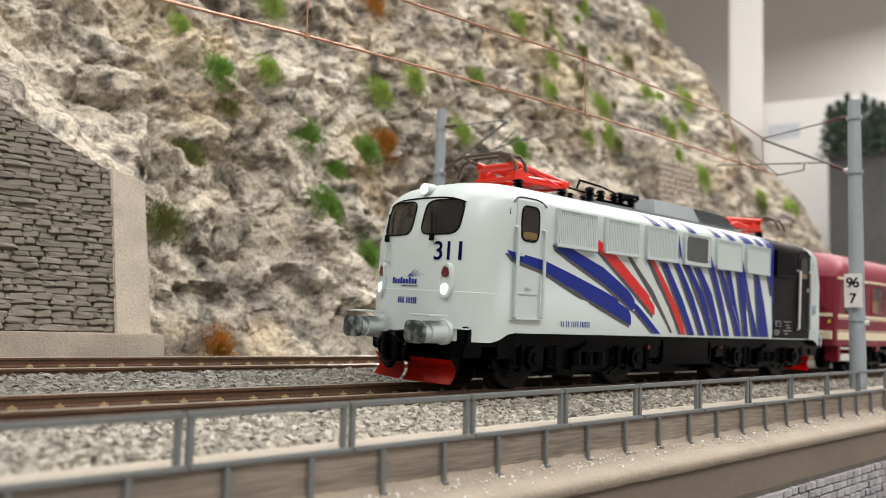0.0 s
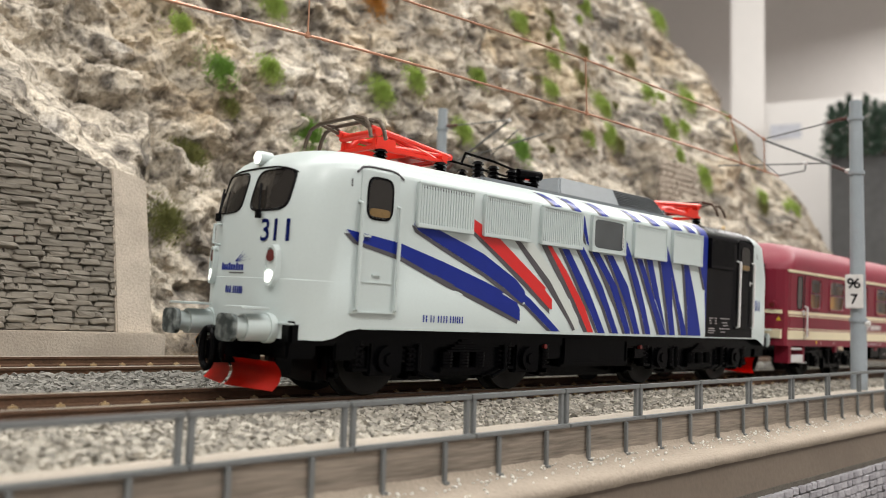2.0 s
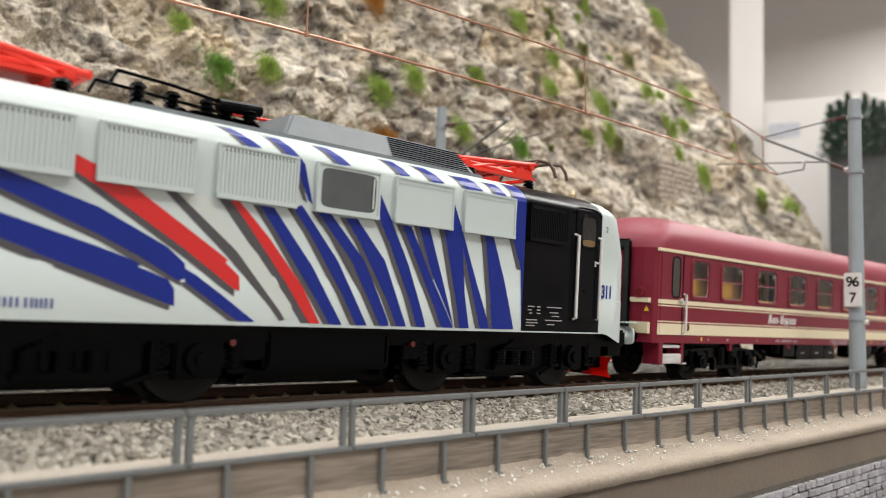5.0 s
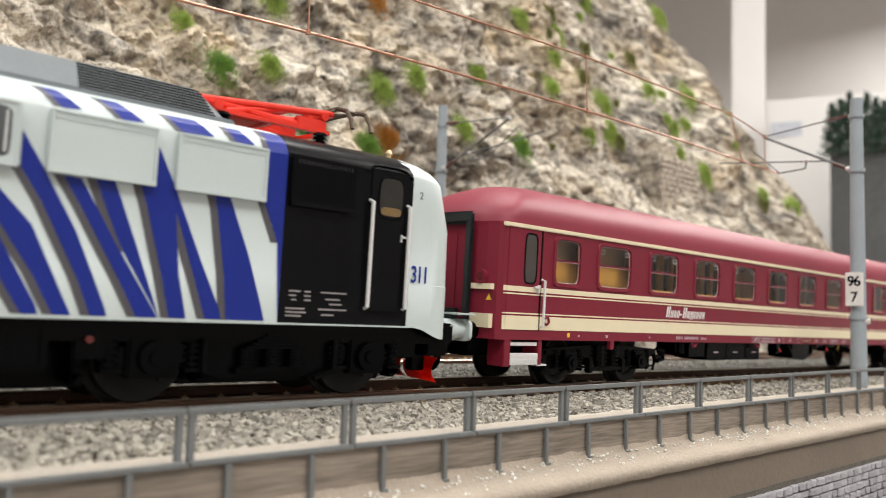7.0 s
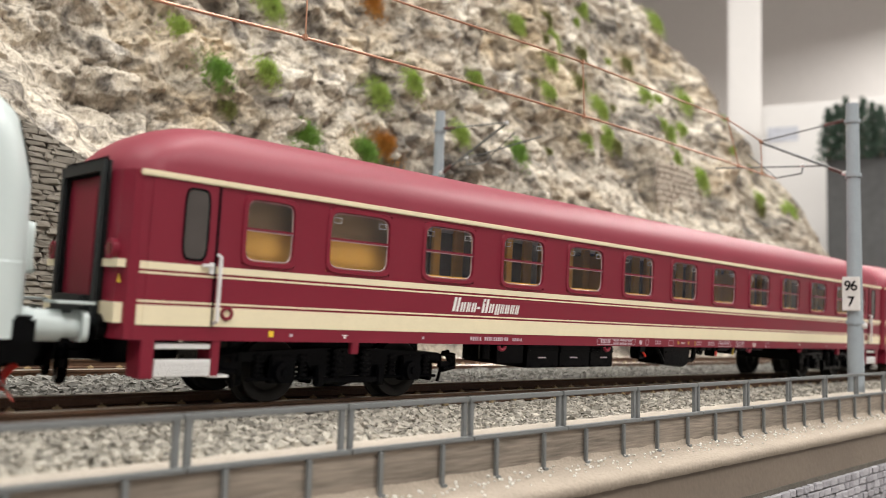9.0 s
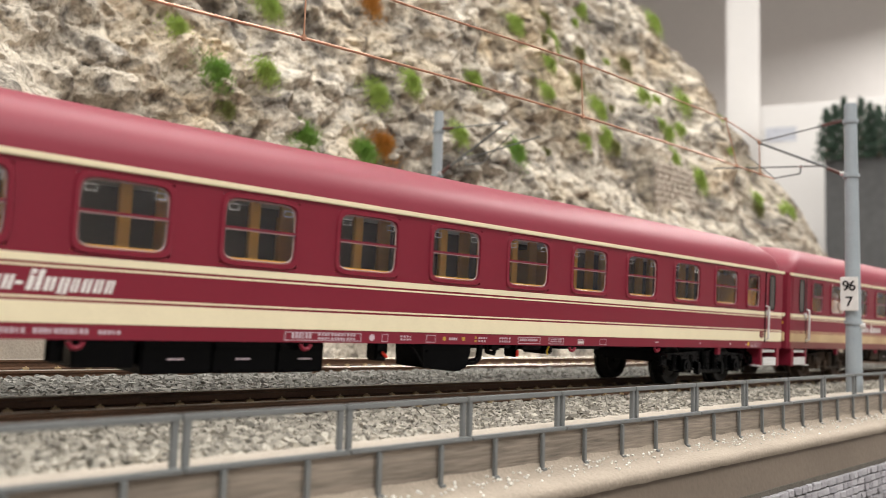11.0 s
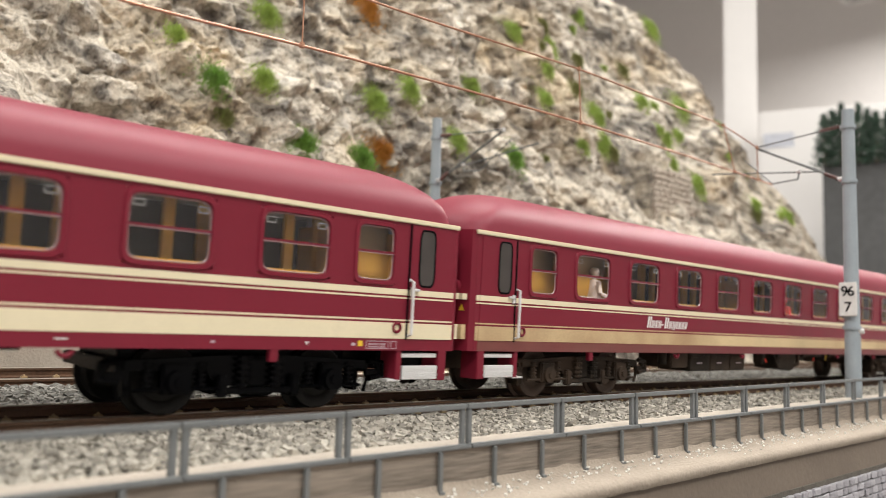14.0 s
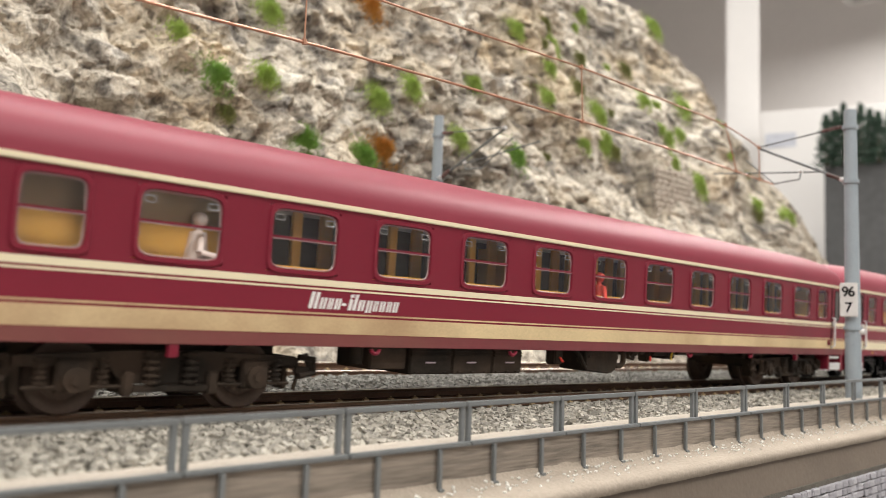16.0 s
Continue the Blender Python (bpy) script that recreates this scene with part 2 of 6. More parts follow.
# ---- building helpers: all mesh numbers are millimetres ----
def part(name, bm, material, parent=None, label="", smooth=False):
    me = bpy.data.meshes.new(name)
    bmesh.ops.scale(bm, vec=(MM, MM, MM), verts=bm.verts)
    bmesh.ops.recalc_face_normals(bm, faces=bm.faces)
    bm.to_mesh(me)
    bm.free()
    for m in material if isinstance(material, (list, tuple)) else [material]:
        me.materials.append(m)
    if smooth:
        me.polygons.foreach_set("use_smooth", [True] * len(me.polygons))
        me.set_sharp_from_angle(angle=radians(40))
    ob = new(name, me)
    ob.parent = parent
    if label:
        ob["label"] = label
    return ob


def raw(name, verts, faces, material, parent=None, smooth=False):
    me = bpy.data.meshes.new(name)
    me.from_pydata([tuple(v) for v in np.asarray(verts) * MM], [], [tuple(f) for f in faces])
    me.materials.append(material)
    if smooth:
        me.polygons.foreach_set("use_smooth", [True] * len(me.polygons))
    ob = new(name, me)
    ob.parent = parent
    return ob


def empty(name, label, category, group="", at=(0, 0, 0)):
    ob = new(name)
    ob.empty_display_size = 0.005
    ob.location = [c * MM for c in at]
    return tagged(ob, label, category, group)


def box(bm, x0, x1, y0, y1, z0, z1, bevel=0.0):
    vs = bmesh.ops.create_cube(bm, size=1)["verts"]
    bmesh.ops.scale(bm, vec=(x1 - x0, y1 - y0, z1 - z0), verts=vs)
    bmesh.ops.translate(bm, vec=((x0 + x1) / 2, (y0 + y1) / 2, (z0 + z1) / 2), verts=vs)
    if bevel:
        es = list({e for v in vs for e in v.link_edges})
        bmesh.ops.bevel(bm, geom=es, offset=bevel, segments=2, affect="EDGES", clamp_overlap=True)


def boxed(*dims, bevel=0.0):
    bm = bmesh.new()
    box(bm, *dims, bevel)
    return bm


def tube(bm, a, b, r, r2=None, seg=10):
    a, b = Vector(a), Vector(b)
    d = b - a
    m = Matrix.Translation((a + b) / 2) @ d.to_track_quat("Z", "Y").to_matrix().to_4x4()
    bmesh.ops.create_cone(bm, cap_ends=True, segments=seg, radius1=r, radius2=r if r2 is None else r2, depth=d.length, matrix=m)


def tubed(points, r, seg=8):
    """One continuous round bar along the points."""
    bm = bmesh.new()
    pts = [Vector(p) for p in points]
    rings, up = [], None
    for i, p in enumerate(pts):
        d = (pts[min(i + 1, len(pts) - 1)] - pts[max(i - 1, 0)]).normalized()
        if up is None:
            up = d.orthogonal().normalized()
        up = (up - d * up.dot(d)).normalized()
        w = d.cross(up)
        rings.append([bm.verts.new(p + (up * math.cos(2 * math.pi * k / seg) + w * math.sin(2 * math.pi * k / seg)) * r) for k in range(seg)])
    for a, b in zip(rings, rings[1:]):
        for k in range(seg):
            j = (k + 1) % seg
            bm.faces.new((a[k], a[j], b[j], b[k]))
    bm.faces.new(rings[0])
    bm.faces.new(rings[-1])
    return bm


def extruded(poly, y0, y1):
    """A polygon in (x, z) with thickness from y0 to y1."""
    bm = bmesh.new()
    a = [bm.verts.new((x, y0, z)) for x, z in poly]
    b = [bm.verts.new((x, y1, z)) for x, z in poly]
    bm.faces.new(a)
    bm.faces.new(b[::-1])
    n = len(poly)
    for i in range(n):
        bm.faces.new((a[i], b[i], b[(i + 1) % n], a[(i + 1) % n]))
    return bm


def rounded(hw, hh, n=36, power=5.0):
    out = []
    for i in range(n):
        a = 2 * math.pi * i / n
        c, s = math.cos(a), math.sin(a)
        out.append((hw * math.copysign(abs(c) ** (2 / power), c), hh * math.copysign(abs(s) ** (2 / power), s)))
    return out


def disc(place, cu, cv, hw, hh, shear=0.0, rings=4, power=5.0):
    """A rounded rectangle laid on a surface: place(u, v) gives the point in space."""
    bm = bmesh.new()
    rim = rounded(hw, hh, power=power)
    c = bm.verts.new(place(cu, cv))
    last = None
    for k in range(1, rings + 1):
        f = k / rings
        ring = [bm.verts.new(place(cu + u * f + shear * v * f, cv + v * f)) for u, v in rim]
        for i in range(len(ring)):
            j = (i + 1) % len(ring)
            bm.faces.new((c, ring[i], ring[j]) if last is None else (last[i], ring[i], ring[j], last[j]))
        last = ring
    return bm


def rim(place_out, place_in, cu, cv, hw, hh, width, shear=0.0, power=5.0):
    """A rounded frame of that width: outer face by place_out, back by place_in."""
    bm = bmesh.new()
    n = 36
    loops = []
    for place, grow in ((place_in, width), (place_out, width * 0.75), (place_out, 0.1), (place_in, 0.0)):
        loops.append([bm.verts.new(place(cu + u + shear * v, cv + v)) for u, v in rounded(hw + grow, hh + grow, n, power)])
    for a, b in zip(loops, loops[1:]):
        for i in range(n):
            j = (i + 1) % n
            bm.faces.new((a[i], a[j], b[j], b[i]))
    return bm


def flat_on(place, poly, cut=1):
    """A thin painted shape: a polygon of (u, v) on a surface."""
    bm = bmesh.new()
    if len(poly) == 4 and cut > 2:
        (a0, a1), (b0, b1), (c0, c1), (d0, d1) = poly
        n = 8
        grid = [[None] * 4 for _ in range(n + 1)]
        for i in range(n + 1):
            f = i / n
            for k in range(4):
                g = k / 3
                u = (a0 + (d0 - a0) * f) * (1 - g) + (b0 + (c0 - b0) * f) * g
                v = (a1 + (d1 - a1) * f) * (1 - g) + (b1 + (c1 - b1) * f) * g
                grid[i][k] = bm.verts.new(place(u, v))
        for i in range(n):
            for k in range(3):
                bm.faces.new((grid[i][k], grid[i][k + 1], grid[i + 1][k + 1], grid[i + 1][k]))
        return bm
    pts = []
    for (u0, v0), (u1, v1) in zip(poly, poly[1:] + poly[:1]):
        for k in range(cut):
            pts.append((u0 + (u1 - u0) * k / cut, v0 + (v1 - v0) * k / cut))
    f = bm.faces.new([bm.verts.new(place(u, v)) for u, v in pts])
    bmesh.ops.triangulate(bm, faces=[f])
    return bm


def lettering(name, words, size, m, material, parent, shear=0.0, label="", bold=0.0, place=None):
    """Words as a thin mesh; m maps the text's own plane (x right, y up) into the parent's space, in mm."""
    cu = bpy.data.curves.new(name, "FONT")
    cu.body, cu.size, cu.shear, cu.extrude, cu.offset = words, size, shear, 0.03, bold
    cu.space_character = 0.88
    cu.align_x, cu.align_y = "CENTER", "CENTER"
    tmp = new("text_source", cu)
    me = bpy.data.meshes.new_from_object(tmp)
    bpy.data.objects.remove(tmp)
    bpy.data.curves.remove(cu)
    if place:
        me.transform(m)
        for v in me.vertices:
            v.co = Vector(place(v.co.x, v.co.y)) * MM
    else:
        me.transform(Matrix.Diagonal((MM, MM, MM, 1)) @ m)
    me.materials.clear()
    me.materials.append(material)
    ob = new(name, me)
    ob.parent = parent
    if label:
        ob["label"] = label
    return ob


SIDE = Matrix.Rotation(radians(90), 4, "X")  # text that reads along +x on a face turned to -y
FRONT = Matrix.Rotation(radians(-90), 4, "Z") @ Matrix.Rotation(radians(90), 4, "X")  # on a face turned to -x


def interp(x, xs, ys):
    return float(np.interp(x, xs, ys))


def spin_wheel(radius, y, name="wheel"):
    """Both discs of an axle would be hidden: one wheel, its axis along y, centred on the origin."""
    bm = bmesh.new()
    prof = [(0, -1.3), (1.2, -1.3), (1.3, -0.6), (radius * 0.62, -0.2), (radius * 0.78, -0.9), (radius - 0.15, -0.9), (radius, -0.7), (radius, 1.6), (radius + 0.9, 1.8), (radius + 0.9, 2.3), (0, 2.3)]
    seg = 40
    rows = []
    for r, yy in prof:
        rows.append([bm.verts.new((r * math.cos(2 * math.pi * i / seg), yy, r * math.sin(2 * math.pi * i / seg))) for i in range(seg)] if r else bm.verts.new((0, yy, 0)))
    for a, b in zip(rows, rows[1:]):
        for i in range(seg):
            j = (i + 1) % seg
            if not isinstance(a, list):
                bm.faces.new((a, b[i], b[j]))
            elif not isinstance(b, list):
                bm.faces.new((a[i], b, a[j]))
            else:
                bm.faces.new((a[i], b[i], b[j], a[j]))
    return bm


def spoke_marks(radius):
    """Small balance webs that show the wheel's turn."""
    bm = bmesh.new()
    for k in range(3):
        a = 2 * math.pi * k / 3
        c, s = math.cos(a), math.sin(a)
        tube(bm, (1.5 * c, -0.8, 1.5 * s), (radius * 0.75 * c, -0.8, radius * 0.75 * s), 0.35, seg=6)
    return bm


def hull(levels, side_xs, power, low=None, slope=None):
    """A rounded body built of plan outlines: levels of (z, half width, front x, rear x, nose length)."""
    bm = bmesh.new()
    nose = [math.sin(math.pi / 2 * k / 12) for k in range(13)]
    rings = []
    for li, (z, w, x0, x1, rx) in enumerate(levels):
        half = []
        for k in range(13):
            th = math.pi / 2 * k / 12
            half.append((x0 + rx * (1 - math.cos(th) ** (2 / power)), w * math.sin(th) ** (2 / power)))
        half += [(min(max(sx, x0 + rx), x1 - rx), w) for sx in side_xs]
        back = []
        for k in range(13):
            th = math.pi / 2 * k / 12
            back.append((x1 - rx * (1 - math.cos(th) ** (2 / power)), w * math.sin(th) ** (2 / power)))
        half += back[::-1]
        pts = [(x, -y) for x, y in half] + [(x, y) for x, y in half[-2:0:-1]]
        rings.append([bm.verts.new((x, y, low(x) if low and li == 0 else z)) for x, y in pts])
    for a, b in zip(rings, rings[1:]):
        for i in range(len(a)):
            j = (i + 1) % len(a)
            bm.faces.new((a[i], a[j], b[j], b[i]))
    bm.faces.new(rings[-1])
    bmesh.ops.remove_doubles(bm, verts=bm.verts, dist=0.004)
    return bm


def insulator(bm, a, b, r=0.9, n=4):
    a, b = Vector(a), Vector(b)
    tube(bm, a, b, r * 0.45, seg=8)
    for k in range(n):
        c = a.lerp(b, (k + 0.5) / n)
        d = (b - a).normalized() * 0.28
        tube(bm, c - d, c + d, r, r * 0.7, seg=12)


WHEELS = []  # (object, radius, x, y, z) for the turning wheels


# ---- the room ----
def room():
    zf = -1100
    tagged(part("floor", boxed(-2600, 4200, -2600, 3200, zf - 60, zf), M_FLOOR), "dark grey floor of an exhibition room", "floor", kind="structure")
    tagged(part("ceiling", boxed(-2600, 4200, -2600, 3200, 2200, 2260), M_CEIL), "white painted ceiling", "ceiling", kind="structure")
    tagged(part("wall_east", boxed(4080, 4200, -2600, 3200, zf, 2200), M_WALLPAINT), "plain beige grey room wall", "wall", kind="structure")
    tagged(part("wall_west", boxed(-2600, -2480, -2600, 3200, zf, 2200), M_WALLPAINT), "plain beige grey room wall", "wall", kind="structure")
    tagged(part("wall_north", boxed(-2480, 4080, 3080, 3200, zf, 2200), M_WALLPAINT), "plain beige grey room wall", "wall", kind="structure")
    tagged(part("wall_south", boxed(-2480, 4080, -2600, -2480, zf, 2200), M_WALLPAINT), "plain beige grey room wall", "wall", kind="structure")
    # panel covers round the tubes
    for lx, ly, power in LAMPS:
        e = empty("ceiling_light", "flat white light panel on thin cords, added out of view, switched on", "lamp", "ceiling lights", (lx * 1000, ly * 1000, 1550))
        bm = bmesh.new()
        for a in (-1, 1):
            box(bm, a * 570 - 12, a * 570 + 12, -270, 270, -36, 0)
            box(bm, -570, 570, a * 270 - 12, a * 270 + 12, -36, 0)
        part("frame", bm, M_WHITEPAINT, e)
        for cx in (-560, 560):
            part("cord", tubed([(cx, 0, -4), (cx, 0, 650)], 2.0, 6), M_FENCE, e, "thin grey hanging cord")


room()


# ---- limestone cliff ----
def cliff_y(x, z):
    """Mean face of the cliff."""
    return 92 + 0.38 * z + 0.0003 * z * z + 7 * math.sin(x / 70.0) - 10 * math.exp(-((x - 560) / 90.0) ** 2)


def cliff_top(x):
    return interp(x, [-60, 100, 300, 430, 516, 552, 581, 598, 618, 643, 700, 790], [330, 330, 320, 285, 267, 237, 194, 144, 97, 77, 60, 40])


def cliff():
    us, x = [], -40.0
    while x < 790:
        us.append(x)
        x += 0.85 + max(0, x - 100) * 0.0042
    nz = 270
    verts, faces = [], []
    for x in us:
        top = cliff_top(x)
        for k in range(nz):
            f = k / (nz - 1)
            z = -6 + (top + 6) * (f / 0.93) if f <= 0.93 else top + (f - 0.93) * 30
            y = cliff_y(x, min(z, top)) + (0 if f <= 0.93 else (f - 0.93) * 2200)
            p = Vector((x, y * 0.9, z))
            big = noise.noise(p / 46) * 15
            mid = (noise.ridged_multi_fractal(p / 24, 0.9, 2.2, 5, 0.9, 2.0, noise_basis="PERLIN_ORIGINAL") - 1.1) * 5.5
            cell = noise.voronoi(p / 17 + Vector((0.3, 0.1, 0.2)) * noise.noise(p / 7))[0]
            blocks = min(0.5, cell[1] - cell[0]) * 12.0 - 3.2
            fine = noise.fractal(p / 5.0, 0.8, 2.1, 4) * 1.9
            crag = (noise.ridged_multi_fractal(p / 8.5, 0.9, 2.3, 3, 0.9, 2.0, noise_basis="PERLIN_ORIGINAL") - 1.0) * -1.6
            d = big + (mid + blocks + fine + crag) * interp(x, [220, 420], [1.0, 0.62])
            fade = min(1, (x + 5) / 20) if x < 15 else 1
            foot = min(1, max(0.25, z / 22))
            wt = interp(x, [10, 30, 62, 86, 97], [95, 84, 66, 54, 53])
            if x < 112:
                # the rock stands back behind the retaining wall and meets its top
                back = 87.5 + (z - 8) * 0.25 + 8
                f2 = min(1, max(0, (z - wt) / 30)) if z > wt else 0
                f2 = max(f2, min(1, max(0, (x - 95) / 17)))
                lip = back - 6.5 if z > wt - 1 else back + 6
                y = lip + (y - lip) * f2
                d = d * (0.5 + 0.5 * f2)
            verts.append((x + noise.noise(p / 9) * 1.6, y - d * foot, z + noise.noise(p / 8 + Vector((7, 3, 1))) * 2.2))
    for i in range(len(us) - 1):
        for k in range(nz - 1):
            a = i * nz + k
            faces.append((a, a + nz, a + nz + 1, a + 1))
    tagged(raw("ground_cliff", verts, faces, M_ROCK, smooth=False), "rugged beige and grey limestone cliff behind the tracks", "cliff", kind="structure")
    return verts


CLIFF = cliff()


# ---- base, ballast and tracks ----
FAR_Y, FAR_Z, FAR_CANT = 63.0, 2.1, 5.0


def bed_z(x, y):
    return interp(y, [-41, -36, -30, -17, 17, 30, 46, 80, 110], [-5.0, -4.4, -3.8, -2.7, -1.3, -1.1, -0.3, 1.4, 2.0])


def ground():
    xs = list(range(-140, 1000, 12))
    ys = [-38.4, -36, -34, -30, -24, -17, -10, 0, 10, 17, 24, 30, 38, 46, 56, 66, 80, 92, 110, 140]
    verts = [(x, y, bed_z(x, y) - 1.2 + noise.noise(Vector((x / 6, y / 4, 0))) * 0.3) for x in xs for y in ys]
    n = len(ys)
    faces = [(i * n + k, (i + 1) * n + k, (i + 1) * n + k + 1, i * n + k + 1) for i in range(len(xs) - 1) for k in range(n - 1)]
    tagged(raw("ground", verts, faces, M_BED, smooth=True), "grey gravel bed under two railway tracks", "ground", kind="structure")
    tagged(part("layout_bench", boxed(-550, 1350, 30, 850, -1100, -90, bevel=4), M_DARKBOARD), "dark bench that carries the model landscape", "bench", kind="structure")
    tagged(part("ground_base", boxed(-600, 1400, -38, 900, -90, -8), M_FASCIA), "brown base board of the model landscape", "base", kind="structure")


ground()


def chips(rng, xy, size, z_of, squash=0.75):
    """Angular gravel chips, twelve triangles each."""
    n = len(xy)
    cube = np.array([[i, j, k] for i in (-1, 1) for j in (-1, 1) for k in (-1, 1)], float) * 0.5
    tri = np.array([[0, 1, 3, 2], [4, 6, 7, 5], [0, 4, 5, 1], [2, 3, 7, 6], [0, 2, 6, 4], [1, 5, 7, 3]])
    v = cube[None] + rng.uniform(-0.24, 0.24, (n, 8, 3))
    q = rng.normal(size=(n, 4))
    q /= np.linalg.norm(q, axis=1, keepdims=True)
    w, a, b, c = q.T
    R = np.stack([np.stack([1 - 2 * (b * b + c * c), 2 * (a * b - c * w), 2 * (a * c + b * w)], -1),
                  np.stack([2 * (a * b + c * w), 1 - 2 * (a * a + c * c), 2 * (b * c - a * w)], -1),
                  np.stack([2 * (a * c - b * w), 2 * (b * c + a * w), 1 - 2 * (a * a + b * b)], -1)], 1)
    v = np.einsum("nij,nkj->nki", R, v * rng.uniform(0.7, 1.25, (n, 1, 3)))
    v *= (size * rng.uniform(0.6, 1.25, (n, 1, 1)))
    v[..., 2] *= squash
    base = np.array([[x, y, z_of(x, y)] for x, y in xy])
    v += base[:, None]
    return v.reshape(-1, 3), (tri[None] + 8 * np.arange(n)[:, None, None]).reshape(-1, 4)


def ballast():
    rng = np.random.default_rng(5)
    beds = (("ballast", "loose angular pale grey beige track ballast", M_BALLAST, 1.0, 2.6,
             ((-5, 190, -35, -11.5, 1.0), (190, 420, -35, -11.5, 0.6), (420, 700, -35, -11.5, 0.25))),
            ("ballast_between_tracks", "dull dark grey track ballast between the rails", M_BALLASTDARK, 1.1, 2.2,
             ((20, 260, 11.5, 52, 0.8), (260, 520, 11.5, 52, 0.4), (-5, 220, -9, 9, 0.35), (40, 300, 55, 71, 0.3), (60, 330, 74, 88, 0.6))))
    for name, label, material, size, amount, areas in beds:
        rows = []
        for x0, x1, y0, y1, dens in areas:
            n = int((x1 - x0) * (y1 - y0) * dens * amount)
            rows.append(np.stack([rng.uniform(x0, x1, n), rng.uniform(y0, y1, n)], 1))
        xy = np.concatenate(rows)
        xy = xy[xy[:, 1] > -32.4 + 1.0 * np.sin(xy[:, 0] / 5.0) + rng.normal(0, 0.7, len(xy))]
        it = iter(rng.uniform(-0.5, 0.35, len(xy)))

        def z_of(x, y):
            inner = -1.6 if abs(y) < 9.5 or abs(y - FAR_Y) < 9.5 else 0
            return bed_z(x, y) - 0.35 + next(it) + inner * 0.5
        v, f = chips(rng, xy, size, z_of)
        tagged(raw(name, v, f, material), label, "ballast", kind="stuff")


ballast()


def rail_profile():
    return [(-1.05, -2.3), (1.05, -2.3), (1.05, -2.0), (0.25, -1.75), (0.22, -0.75), (0.5, -0.6), (0.5, -0.12), (0.38, 0.0), (-0.38, 0.0), (-0.5, -0.12), (-0.5, -0.6), (-0.22, -0.75), (-0.25, -1.75), (-1.05, -2.0)]


def track(name, label, cy, cz, cant, x0, x1):
    e = empty(name, label, "railway track", "tracks", (0, cy, cz))
    e.rotation_euler = (radians(cant), 0, 0)
    for y in (-8.25, 8.25):
        prof = rail_profile()
        bm = bmesh.new()
        a = [bm.verts.new((x0, y + u, v)) for u, v in prof]
        b = [bm.verts.new((x1, y + u, v)) for u, v in prof]
        for i in range(len(prof)):
            j = (i + 1) % len(prof)
            f = bm.faces.new((a[i], b[i], b[j], a[j]))
            if prof[i][1] > -0.13 and prof[j][1] > -0.13:
                f.material_index = 1
        bm.faces.new(a)
        bm.faces.new(b[::-1])
        part("rail", bm, [M_RAIL, M_RAILTOP], e, "rust-brown rail with a polished head")
    bm = boxed(-1.5, 1.5, -15, 15, -4.0, -2.32, bevel=0.25)
    first = part("sleeper", bm, M_SLEEPER, e)
    clip = bmesh.new()
    box(clip, -0.7, 0.7, -0.45, 0.45, -2.35, -1.75, 0.12)
    tube(clip, (0, 0, -1.9), (0, 0, -1.45), 0.22, seg=6)
    clip0 = part("rail_clip", clip, M_CLIP, first)
    n = 0
    x = x0 + 3
    while x < min(x1, 640):
        ob = first if n == 0 else first.copy()
        if n:
            scene.collection.objects.link(ob)
        ob.location = (x * MM, 0, 0)
        if x < 330:
            for y in (-9.5, -7.0, 7.0, 9.5):
                c = clip0 if n == 0 and y == -9.5 else clip0.copy()
                if c is not clip0:
                    scene.collection.objects.link(c)
                c.parent, c.location = ob, (0, y * MM, 0)
        n += 1
        x += 7.0
    return e


track("near_track", "railway track with rusty rails on dark sleepers in grey ballast", 0, 0, CANT, -90, 1300)
track("far_track", "second railway track with rusty rails below the cliff", FAR_Y, FAR_Z, FAR_CANT, -90, 1300)


# ---- edge of the embankment: beam, ledge, fascia, railing ----
EDGE = empty("edge_wall", "embankment edge with plank beam, plaster ledge and tan fascia", "wall")
tagged(EDGE, kind="structure")
EDGE.location, EDGE.rotation_euler = (0.090, -0.040, 0), (0, radians(-0.3), radians(0.7))


